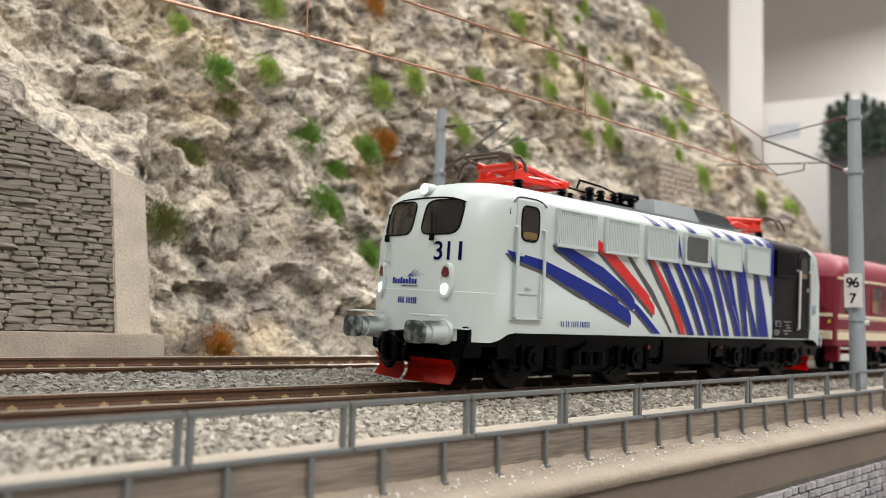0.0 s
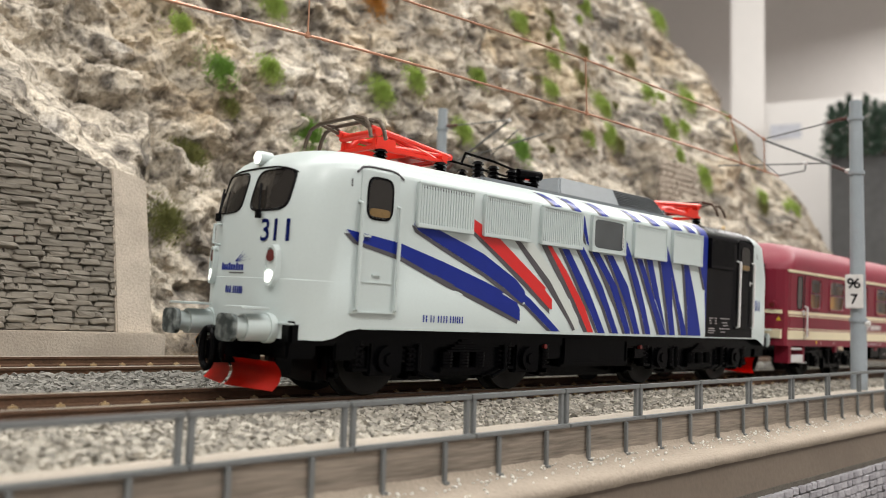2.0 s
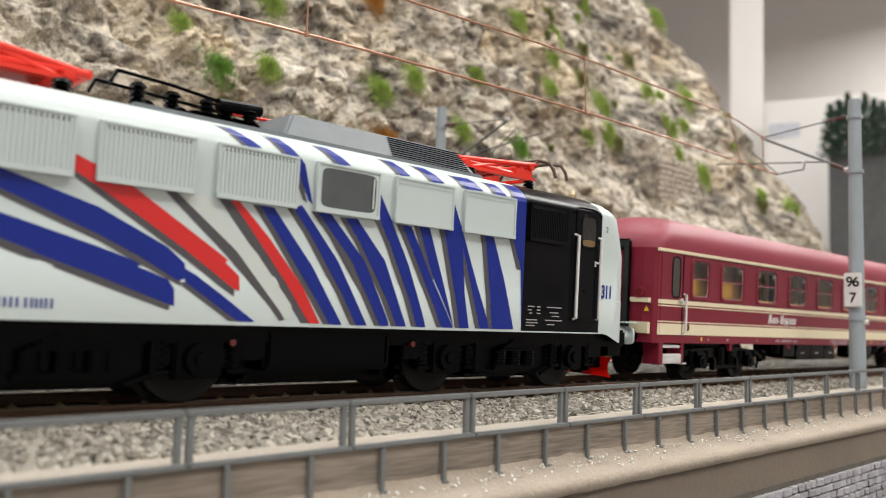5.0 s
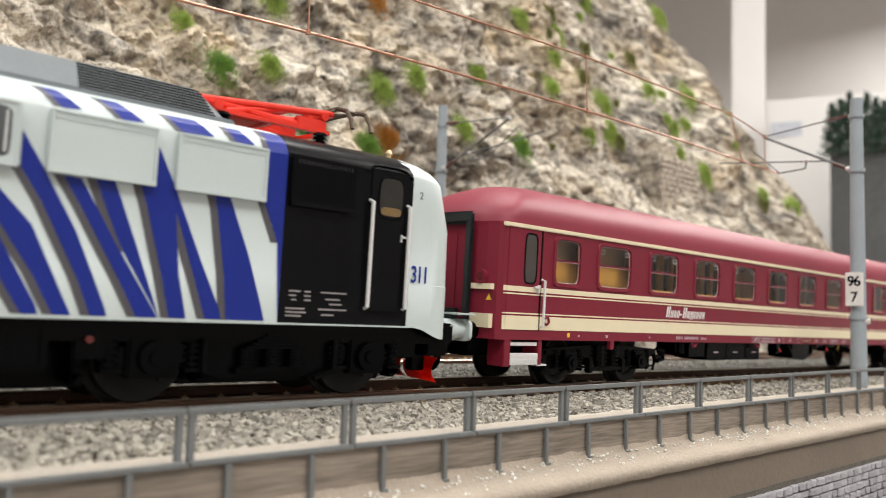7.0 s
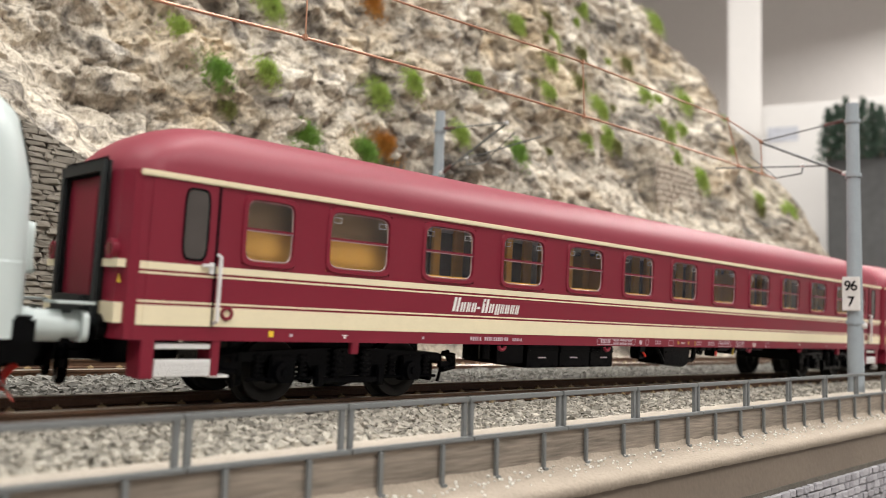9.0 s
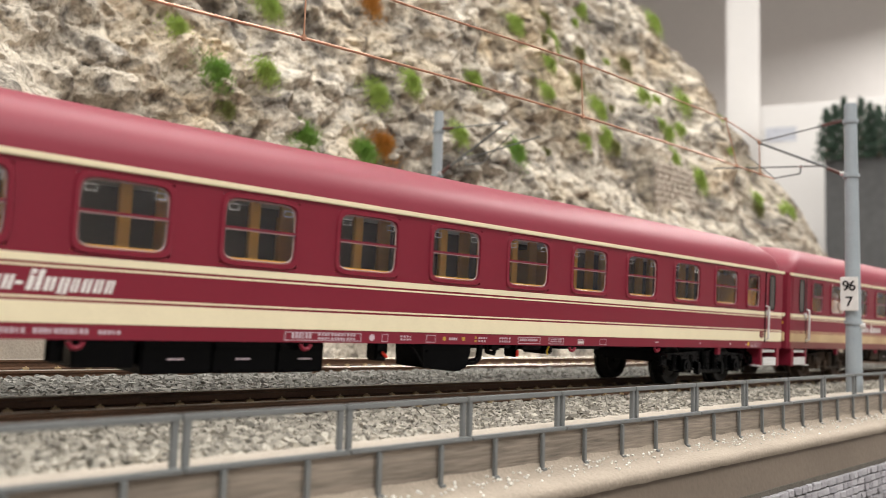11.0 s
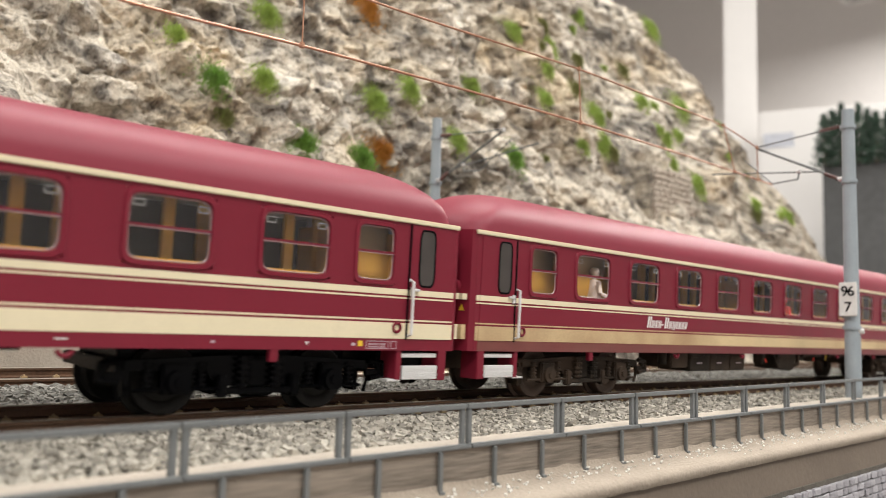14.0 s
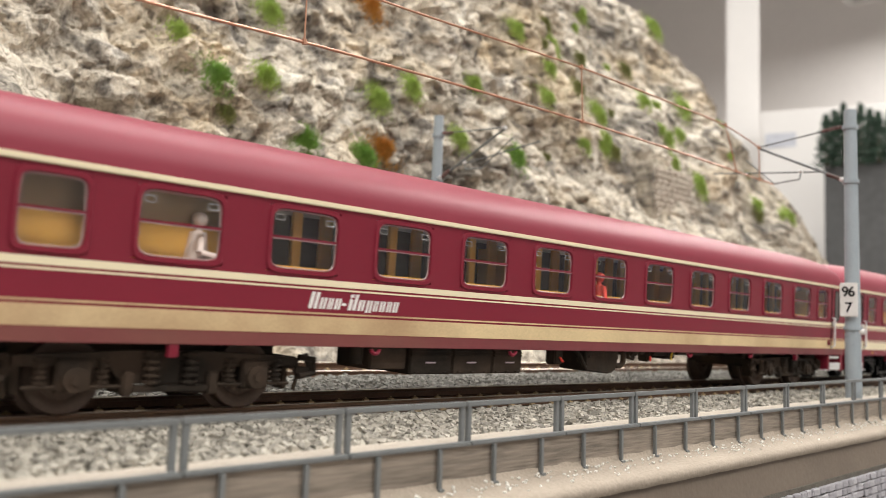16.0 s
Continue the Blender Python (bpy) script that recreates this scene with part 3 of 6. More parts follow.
def edge():
    bm = boxed(-170, 700, -0.9, 1.2, -9.6, -3.9, bevel=0.15)
    part("plank", bm, M_WOODBEAM, EDGE, "weathered grey-brown plank")
    # plaster: an uneven strip inside the beam and the ledge outside it
    for name, prof in (("plaster_strip", [(1.2, -4.9), (1.3, -4.2), (3.5, -3.9), (6, -3.75), (8.8, -4.6)]),
                       ("ledge", [(-0.8, -8.6), (-1.1, -9.6), (-2.4, -10.3), (-5, -10.8), (-7.6, -11.2), (-8.6, -11.9), (-8.7, -12.8), (-8.2, -13.6)])):
        xs = np.arange(-170, 500, 1.6)
        verts, faces = [], []
        for x in xs:
            for k, (y, z) in enumerate(prof):
                q = Vector((x / 3.2, y / 2, z))
                rough = 0.45 if k < len(prof) - 4 else 0.35
                verts.append((x, y + noise.noise(q) * 0.35 * rough, z + noise.fractal(q, 1.0, 2.0, 3) * 0.28 * rough))
        n = len(prof)
        faces = [(i * n + k, (i + 1) * n + k, (i + 1) * n + k + 1, i * n + k + 1) for i in range(len(xs) - 1) for k in range(n - 1)]
        ob = raw(name, verts, faces, M_STRIP if name == "plaster_strip" else M_PLASTER, EDGE, smooth=True)
        ob["label"] = "rough cream plaster"
    bm = bmesh.new()
    prof = [(-7.4, -13.2), (-8.8, -21.7), (-8.0, -21.8), (-6.6, -13.2)]
    a = [bm.verts.new((-170, y, z)) for y, z in prof]
    b = [bm.verts.new((700, y, z)) for y, z in prof]
    for i in range(4):
        bm.faces.new((a[i], b[i], b[(i + 1) % 4], a[(i + 1) % 4]))
    part("fascia", bm, M_FASCIA, EDGE, "smooth tan painted fascia")


edge()


def crumbs():
    rng = np.random.default_rng(17)
    n = 420
    xy = np.stack([rng.uniform(-60, 190, n), -rng.gamma(2.0, 1.1, n) - 1.3], 1)
    xy = xy[xy[:, 1] > -7.5]
    v, f = chips(rng, xy, 0.34, lambda x, y: interp(-y, [0.8, 1.1, 2.4, 5, 7.6], [-8.6, -9.6, -10.3, -10.8, -11.2]) + 0.12)
    ob = raw("plaster_crumb", v, f, M_CRUMB)
    ob.matrix_basis = EDGE.matrix_basis
    tagged(ob, "white plaster crumbs scattered on the ledge", "crumbs", kind="stuff")


bpy.context.view_layer.update()
crumbs()


def stone_base():
    """Grey-lilac stone wall below the fascia."""
    e = empty("stone_wall", "grey lilac quarry stone wall below the ledge", "wall", at=(90, -40, 0))
    tagged(e, kind="structure")
    e.rotation_euler = (0, radians(-0.3), radians(0.7))
    part("backing", boxed(-40, 260, -9.0, -6.5, -60, -20.6), M_JOINT, e)
    rng = random.Random(3)
    meshes = []
    for k in range(6):
        bm = boxed(-0.5, 0.5, -0.5, 0.5, -0.5, 0.5)
        bmesh.ops.bevel(bm, geom=bm.edges[:], offset=0.14, segments=1, affect="EDGES")
        for v in bm.verts:
            v.co += Vector([rng.uniform(-0.07, 0.07) for _ in range(3)])
        ob = part("stone", bm, M_GREYSTONE, e)
        meshes.append(ob.data)
        bpy.data.objects.remove(ob)
    z = -21.6
    while z > -34:
        h = rng.uniform(1.7, 2.6)
        x = -10.0 + rng.uniform(0, 3)
        while x < 205:
            w = rng.uniform(2.6, 5.0)
            ob = new("stone", rng.choice(meshes))
            ob.parent = e
            ob.location = ((x + w / 2) * MM, (-9.0 + rng.uniform(-0.2, 0.2)) * MM, (z - h / 2) * MM)
            ob.scale = (w - 0.3, 1.6, h - 0.25)
            x += w
        z -= h


stone_base()


def railing():
    first = empty("fence_panel", "grey railing panel on the edge of the embankment", "fence", "railing panels")
    part("top_rail", boxed(0.1, 23.7, -0.5, 0.5, 1.75, 2.55, bevel=0.12), M_FENCE, first)
    part("bottom_rail", boxed(0.1, 23.7, -1.7, -0.3, -4.05, -3.45, bevel=0.12), M_FENCE, first)
    for x in (0.75, 23.05):
        bm = boxed(x - 0.45, x + 0.45, -0.35, 0.35, -4.2, 2.3, bevel=0.1)
        part("post", bm, M_FENCE, first)
        part("foot_plate", boxed(x - 0.9, x + 0.9, -0.5, 0.5, -4.3, -3.9, bevel=0.08), M_FENCE, first)
    n = 0
    for k in range(-4, 16):
        m = EDGE.matrix_basis @ Matrix.Translation(((1.8 + 23.8 * k) * MM, 0.2 * MM, 0))
        if k == -4:
            first.matrix_basis = m
        else:
            copy_thing(first, m)
    peg = empty("edge_bracket", "slim grey bracket in front of the plank beam", "bracket", "edge brackets")
    part("stem", boxed(-0.38, 0.38, -0.3, 0.3, -9.9, -4.1, bevel=0.1), M_FENCE, peg)
    part("foot", boxed(-0.6, 0.6, -0.7, 0.5, -10.6, -9.8, bevel=0.12), M_FENCE, peg)
    for k in range(-10, 26):
        m = EDGE.matrix_basis @ Matrix.Translation(((6.9 + 11.95 * k) * MM, -1.5 * MM, 0))
        if k == -10:
            peg.matrix_basis = m
        else:
            copy_thing(peg, m)


bpy.context.view_layer.update()
railing()


# ---- retaining wall ----
def retaining_wall():
    e = empty("retaining_wall", "dark coursed quarry stone retaining wall leaning against the cliff", "wall")
    tagged(e, kind="structure")
    lean = 11.5 / 46.0

    def at(z):
        return 87.5 + (z - 8) * lean
    bm = extruded([(10, 0), (86, 0), (86, 53), (62, 66), (30, 84), (10, 95)], 0, 4)
    for v in bm.verts:
        v.co.y += at(v.co.z) + 0.6
    part("joint_bed", bm, M_JOINT, e)
    rng = random.Random(11)
    meshes = []
    for k in range(8):
        bm = boxed(-0.5, 0.5, -0.5, 0.5, -0.5, 0.5)
        bmesh.ops.bevel(bm, geom=bm.edges[:], offset=0.17, segments=1, affect="EDGES")
        for v in bm.verts:
            v.co += Vector([rng.uniform(-0.12, 0.12) for _ in range(3)])
        ob = part("stone", bm, M_MASON, e)
        meshes.append(ob.data)
        bpy.data.objects.remove(ob)
    z = 8.4
    while z < 88:
        h = rng.uniform(1.2, 1.85)
        x = 53 + rng.uniform(0, 3)
        limit = interp(z + h, [0, 53, 66, 84, 95], [86, 86, 62, 30, 10]) if z > 50 else 86
        while x < limit - 1:
            w = min(rng.uniform(2.2, 7.0), limit - x)
            ob = new("stone", rng.choice(meshes))
            ob.parent = e
            ob.location = ((x + w / 2) * MM, (at(z) + 0.3 + rng.uniform(-0.55, 0.45)) * MM, (z + h / 2 + rng.uniform(-0.22, 0.22)) * MM)
            ob.rotation_euler = (-math.atan(lean), radians(rng.uniform(-4, 4)), radians(rng.uniform(-5, 5)))
            ob.scale = (w - 0.12, 1.7, h - 0.06)
            x += w
        z += h
    # corner pier
    p = empty("wall_pier", "pale sandstone corner pier at the end of the retaining wall", "pier")
    bm = extruded([(85.4, 8), (95.2, 8), (95.2, 51.5), (85.4, 54)], -1.2, 7)
    for v in bm.verts:
        v.co.y += at(v.co.z)
    bmesh.ops.bevel(bm, geom=bm.edges[:], offset=0.35, segments=2, affect="EDGES")
    part("shaft", bm, M_CONCRETE, p)
    q = empty("wall_plinth", "long pale stone plinth along the foot of the retaining wall", "plinth")
    bm = extruded([(-40, 0.5), (97.5, 0.5), (97.5, 7.6), (96.8, 8.2), (-40, 8.6)], 82.5, 95)
    bmesh.ops.bevel(bm, geom=bm.edges[:], offset=0.4, segments=2, affect="EDGES")
    part("block", bm, M_CONCRETE, q)
    # far masonry patch high in the cliff
    f = empty("far_masonry", "distant coursed stone wall built into the cliff", "wall")
    tagged(f, kind="structure")
    part("joint_bed", boxed(410, 456, 127, 141, 66, 116), M_ROCK, f)
    z = 67.0
    while z < 113:
        x = 410 + rng.uniform(0, 4)
        while x < 452:
            w = rng.uniform(5, 9)
            ob = new("stone", rng.choice(meshes))
            ob.parent = f
            ob.location, ob.scale = ((x + w / 2) * MM, 126.6 * MM, (z + 1.7) * MM), (w - 0.5, 2, 2.9)
            ob.material_slots[0].link = "OBJECT"
            ob.material_slots[0].material = M_CONCRETE
            x += w
        z += 3.4


retaining_wall()


# ---- locomotive: local x from the front buffer faces backwards, z from the rail head ----
LEN = 189.5
REAR = LEN - 1.4  # the rear cab ends a little short of the coupling length
LOCO_LEVELS = [(12.6, 17.5, 7.2, REAR - 7.2, 9), (13.6, 17.5, 7.2, REAR - 7.2, 9), (20.4, 17.5, 7.2, REAR - 7.2, 9), (20.5, 17.42, 7.3, REAR - 7.3, 9),
               (31, 17.42, 7.5, REAR - 7.5, 9), (36, 17.42, 8.7, REAR - 8.7, 9.5), (39.8, 17.40, 9.7, REAR - 9.7, 10), (40.8, 17.0, 10.3, REAR - 10.3, 10.5),
               (41.9, 16.2, 11.2, REAR - 11.2, 11), (42.9, 14.8, 12.6, REAR - 12.6, 11), (43.7, 13.2, 14.6, REAR - 14.6, 11),
               (44.3, 11.0, 17.0, REAR - 17, 11), (44.7, 8.0, 20, REAR - 20, 10), (44.9, 4.0, 24, REAR - 24, 8)]
NOSE = 2.7


def loco_low(x):
    return interp(min(x, LEN - x), [0, 14.2, 16.5, 19.0, 22.0], [10.5, 10.5, 11.0, 12.2, 12.7])


def loco_half(z):
    return interp(z, [l[0] for l in LOCO_LEVELS], [l[1] for l in LOCO_LEVELS])


def on_side(off):
    return lambda x, z: (x, -loco_half(z) - off, z)


def front_x(y, z):
    zs = [l[0] for l in LOCO_LEVELS]
    w, x0, rx = (interp(z, zs, [l[k] for l in LOCO_LEVELS]) for k in (1, 2, 4))
    q = min(1.0, abs(y) / w) ** (NOSE / 2)
    return x0 + rx * (1 - math.sqrt(max(0, 1 - q * q)) ** (2 / NOSE))


def on_front(off):
    return lambda y, z: (front_x(y, z) - off, y, z)


def on_rear(off):
    return lambda y, z: (REAR - front_x(y, z) + off, y, z)


def poly(text):
    return [tuple(float(c) for c in p.split(",")) for p in text.split()]


STRIPES = [
    ("grey", "17.0,28.9 18.5,28.9 19.9,27.7 22.2,27.2 30.4,25.8 40.7,22.2 52.1,18.8 62.6,15.5 62.4,14.5 52.2,17.7 40.8,21.3 30.5,24.9 21.4,26.7 19.2,27.3"),
    ("blue", "17.6,29.6 20.3,29.3 30.2,28.2 40.4,25.8 51.8,22.8 58.2,20.9 57.4,20.5 62.0,18.9 63.0,17.6 63.2,15.1 52.1,18.8 40.7,22.2 30.4,25.8 22.2,27.2 19.9,27.7 18.5,28.9"),
    ("grey", "32.2,31.9 32.8,31.8 33.9,31.0 40.2,28.7 51.6,24.5 57.9,21.8 63.9,19.0 63.8,18.2 62.0,18.9 51.7,23.6 40.2,27.8 33.1,30.6"),
    ("blue", "33.0,32.7 33.4,31.5 38.9,31.7 51.4,28.2 61.6,23.6 61.1,23.2 64.4,21.4 64.6,19.2 63.3,18.9 57.9,21.8 51.6,24.5 40.2,28.7 33.9,31.0 32.8,32.0"),
    ("blue", "64.4,20.7 66.1,19.9 70.9,16.9 76.5,13.2 73.6,13.2 64.6,18.7"), ("grey", "64.6,18.7 73.6,13.2 72.1,13.2 63.6,18.5"),
    ("red", "47.3,35.1 50.8,33.8 50.9,32.0 55.3,32.0 64.0,26.8 71.2,22.5 70.9,22.0 73.3,20.1 73.5,17.9 72.5,18.1 64.2,23.5 56.2,28.1 49.9,31.6 47.5,32.9"),
    ("grey", "47.5,32.9 49.9,31.6 56.2,28.1 64.2,23.5 72.6,18.0 72.7,16.9 70.1,18.4 64.3,22.2 55.0,27.7 47.6,32.0"),
    ("cream", "62.3,31.7 66.5,31.7 76.0,24.0 83.0,16.0 83.0,14.0 81.9,13.7 80.8,15.1 72.5,24.0"),
    ("grey", "60.4,31.7 62.3,31.7 72.5,24.0 80.8,15.1 81.9,13.7 81.0,13.4 79.0,15.6 71.1,23.0"),
    ("red", "71.0,31.6 72.5,31.6 78.2,26.4 84.9,19.1 88.7,13.2 86.6,13.2 81.7,19.5 75.1,27.2"),
    ("grey", "69.0,31.6 71.0,31.6 75.1,27.2 81.7,19.5 86.6,13.2 85.0,13.2 78.6,21.0 72.2,28.0")]
BANDS = [  # left edge from top to bottom | right edge from top to bottom, all blue with a grey shade on the left
    ("76.0,31.4 83.0,23.4 90.6,13.1", "78.6,31.4 86.6,22.5 93.2,13.1"), ("82.1,31.8 89.4,23.8 96.2,13.1", "83.8,32.4 91.6,23.9 98.6,13.1"),
    ("86.9,31.6 94.5,24.1 101.5,13.1", "89.7,31.6 97.3,24.3 103.2,14.2 103.5,13.1"), ("92.6,31.3 99.5,23.5 105.3,13.1", "95.2,31.4 101.9,24.6 107.6,13.1"),
    ("99.9,32.0 105.8,23.3 110.1,13.1", "99.9,36.5 102.9,31.9 107.5,24.2 112.0,14.2 112.3,13.1"), ("105.2,31.5 110.9,23.0 116.4,13.1", "107.6,31.4 112.9,23.0 119.5,13.1"),
    ("109.4,31.7 112.6,24.5 114.0,22.0", "112.1,31.6 115.6,23.4 119.7,13.1"), ("115.7,31.6 117.8,26.1 121.2,13.1", "117.1,39.0 120.7,32.1 120.5,26.3 123.8,13.1"),
    ("120.1,31.2 123.1,23.3 126.8,13.1", "120.7,32.1 125.5,21.8 129.0,14.6 129.4,13.1"), ("126.9,31.6 128.4,27.2 130.2,13.1", "129.6,31.6 133.3,23.3 136.2,15 136.8,13.1"),
    ("135.1,39.0 135.4,31.9 138.3,25.5", "135.6,39.8 139.2,39.8 139.2,13.1")]
DASHES = ["69.9,43.2 71.7,43.2 75.9,40.5 73.4,40.3", "77.7,43.2 80.3,43 83.9,39.1 82.4,38.2", "82.4,38.2 83.9,39.1 85.8,32.8 84.9,33.4", "87.7,43.2 90.0,43.2 93.3,40.4 90.7,40.2",
          "102.1,43.2 104.3,43.2 107.0,40.6 104.5,40.4", "109.8,43.2 112.4,43.2 115.6,40.5 112.6,40.3", "119.1,42.6 124.0,42.8 126.3,40.4 121.3,40.2", "128.5,42.6 131.2,42.6 133.2,40.3 130.0,40.3", "135.4,43.4 139.2,43.4 139.2,39.8 135.6,39.8"]


def vent(loco, x0, x1, z0, z1, kind, m):
    yb = -17.4
    v = part("vent", boxed(x0, x1, yb - 0.75, yb + 0.4, z0, z1, bevel=0.12), m, loco)
    bm = bmesh.new()
    w = 0.55
    box(bm, x0 - 0.1, x1 + 0.1, yb - 1.05, yb - 0.6, z0 - 0.25, z0 + w, 0.1)
    box(bm, x0 - 0.1, x1 + 0.1, yb - 0.95, yb - 0.6, z1 - w * 0.8, z1, 0.1)
    box(bm, x0 - 0.1, x0 + w * 0.8, yb - 0.95, yb - 0.6, z0, z1, 0.1)
    box(bm, x1 - w * 0.8, x1 + 0.1, yb - 0.95, yb - 0.6, z0, z1, 0.1)
    part("frame", bm, m, v)
    if kind == "slats":
        base = boxed(-0.19, 0.19, yb - 0.92, yb - 0.7, z0 + w, z1 - w)
        first = part("slat", base, m, v)
        n = 20
        for k in range(n):
            ob = first if k == 0 else first.copy()
            if k:
                scene.collection.objects.link(ob)
            ob.location.x = (x0 + 0.75 + (x1 - x0 - 1.5) * k / (n - 1)) * MM
        gap = bmesh.new()
        for k in range(n - 1):
            x = x0 + 0.75 + (x1 - x0 - 1.5) * (k + 0.5) / (n - 1)
            box(gap, x - 0.14, x + 0.14, yb - 0.80, yb - 0.70, z1 - 1.15, z1 - 0.5)
        part("vent_gap", gap, M_GREY, v, "dark slots along the top edge")
    elif kind == "fine":
        bm = bmesh.new()
        for k in range(24):
            x = x0 + 0.7 + (x1 - x0 - 1.4) * k / 23
            box(bm, x - 0.13, x + 0.13, yb - 0.88, yb - 0.72, z1 - 1.2, z1 - 0.4)
        part("drip_edge", bm, m, v)
    else:
        part("pane", disc(lambda x, z: (x, yb - 0.80, z), (x0 + x1) / 2, (z0 + z1) / 2, (x1 - x0) / 2 - 0.9, (z1 - z0) / 2 - 0.8, power=8), kind, v, "grey window glass")
        bm = tubed([(x1 - 1.6, yb - 1.0, z0 + 1.5), (x1 - 1.6, yb - 1.0, z1 - 1.4)], 0.15, 6)
        part("bar", bm, M_SILVER, v)


def cab_door(loco, x0, x1, m, glass_m, rails_m, flip):
    yb = -17.42
    d = part("door", boxed(x0, x1, yb - 0.22, yb + 0.3, 15.6, 40.4, bevel=0.2), m, loco)
    xc = (x0 + x1) / 2
    wx = xc + (0.0 if not flip else 0.3)
    def face(o):
        return lambda x, z: (x, yb - o, z)
    part("window_frame", rim(face(0.42), face(0.2), wx, 35.6, 2.6, 3.45, 0.45, power=4), M_BLACK if not flip else m, d)
    pane = part("pane", disc(face(0.30), wx, 35.6, 2.6, 3.45, power=4), glass_m, d, "smoky cab door window")
    part("reflection_shelf", disc(face(0.33), wx, 33.1, 2.3, 0.75, power=4), M_CABYELLOW, d, "ochre cab lining seen through the window")
    bm = bmesh.new()
    box(bm, x0 + 0.3, x1 - 0.3, yb - 0.75, yb, 15.3, 15.8, 0.15)
    box(bm, x0 + 0.8, x1 - 0.8, yb - 0.4, yb, 20.6, 21.0, 0.1)
    box(bm, xc - 1, xc + 0.8, yb - 0.6, yb, 21.9, 22.3, 0.1)
    part("step", bm, m, d)
    bm = bmesh.new()
    hx = x0 + 1.0 if not flip else x1 - 1.3
    box(bm, hx - 0.25, hx + 1.6, yb - 0.75, yb - 0.3, 28.6, 29.0, 0.1)
    box(bm, hx - 0.2, hx + 0.2, yb - 0.5, yb, 27.9, 29.3, 0.1)
    part("handle", bm, M_SILVER if flip else m, d, "small lever handle")
    for x in (x0 + 0.1, x1 - 0.2):
        pts = [(x, yb + 0.2, 34.7), (x, yb - 1.0, 34.4), (x, yb - 1.0, 16.0), (x, yb + 0.2, 15.6)]
        part("handrail", tubed(pts, 0.38, 8), rails_m, loco, "slim upright handrail")
        part("rail_socket", disc(lambda u, w: (u, -17.75, w), x, 15.7, 1.1, 0.5, power=2.5), m, loco)
    # rain strip over the door
    n = 9
    pts = []
    for k in range(n):
        f = k / (n - 1)
        x = x0 - 0.8 + (x1 - x0 + 1.6) * f
        z = 41.15 - 1.4 * abs(2 * f - 1) ** 5
        pts.append((x, -loco_half(z) - 0.15, z))
    part("rain_strip", tubed(pts, 0.2, 6), M_GREY if not flip else M_BLACK, loco, "thin dark rain strip")


def buffer(loco, x, sgn, y, m_plate):
    bm = bmesh.new()
    tube(bm, (x + sgn * 7.6, y, 12.1), (x + sgn * 3.2, y, 12.1), 2.25, seg=20)
    tube(bm, (x + sgn * 8.6, y, 12.1), (x + sgn * 7.4, y, 12.1), 2.55, seg=20)
    tube(bm, (x + sgn * 3.4, y, 12.1), (x + sgn * 0.6, y, 12.1), 1.75, seg=20)
    b = part("buffer", bm, M_WHITE, loco, "white sleeve buffer", smooth=True)
    bm = bmesh.new()
    rim_pts = rounded(2.9, 2.25, 28, 4)
    f = [bm.verts.new((x, y + u, 12.1 + w)) for u, w in rim_pts]
    g = [bm.verts.new((x + sgn * 0.8, y + u, 12.1 + w)) for u, w in rim_pts]
    c = bm.verts.new((x - sgn * 0.15, y, 12.1))
    for i in range(len(f)):
        j = (i + 1) % len(f)
        bm.faces.new((f[i], g[i], g[j], f[j]))
        bm.faces.new((c, f[i], f[j]))
    bm.faces.new(g)
    part("buffer_plate", bm, m_plate, b, "chipped grey buffer plate", smooth=True)


def spring(bm, x, y, z0, z1, r):
    n = 5
    for k in range(n):
        z = z0 + (z1 - z0) * (k + 0.5) / n
        tube(bm, (x, y, z - 0.22), (x, y, z + 0.22), r, seg=12)
    tube(bm, (x, y, z0), (x, y, z1), r * 0.6, seg=8)


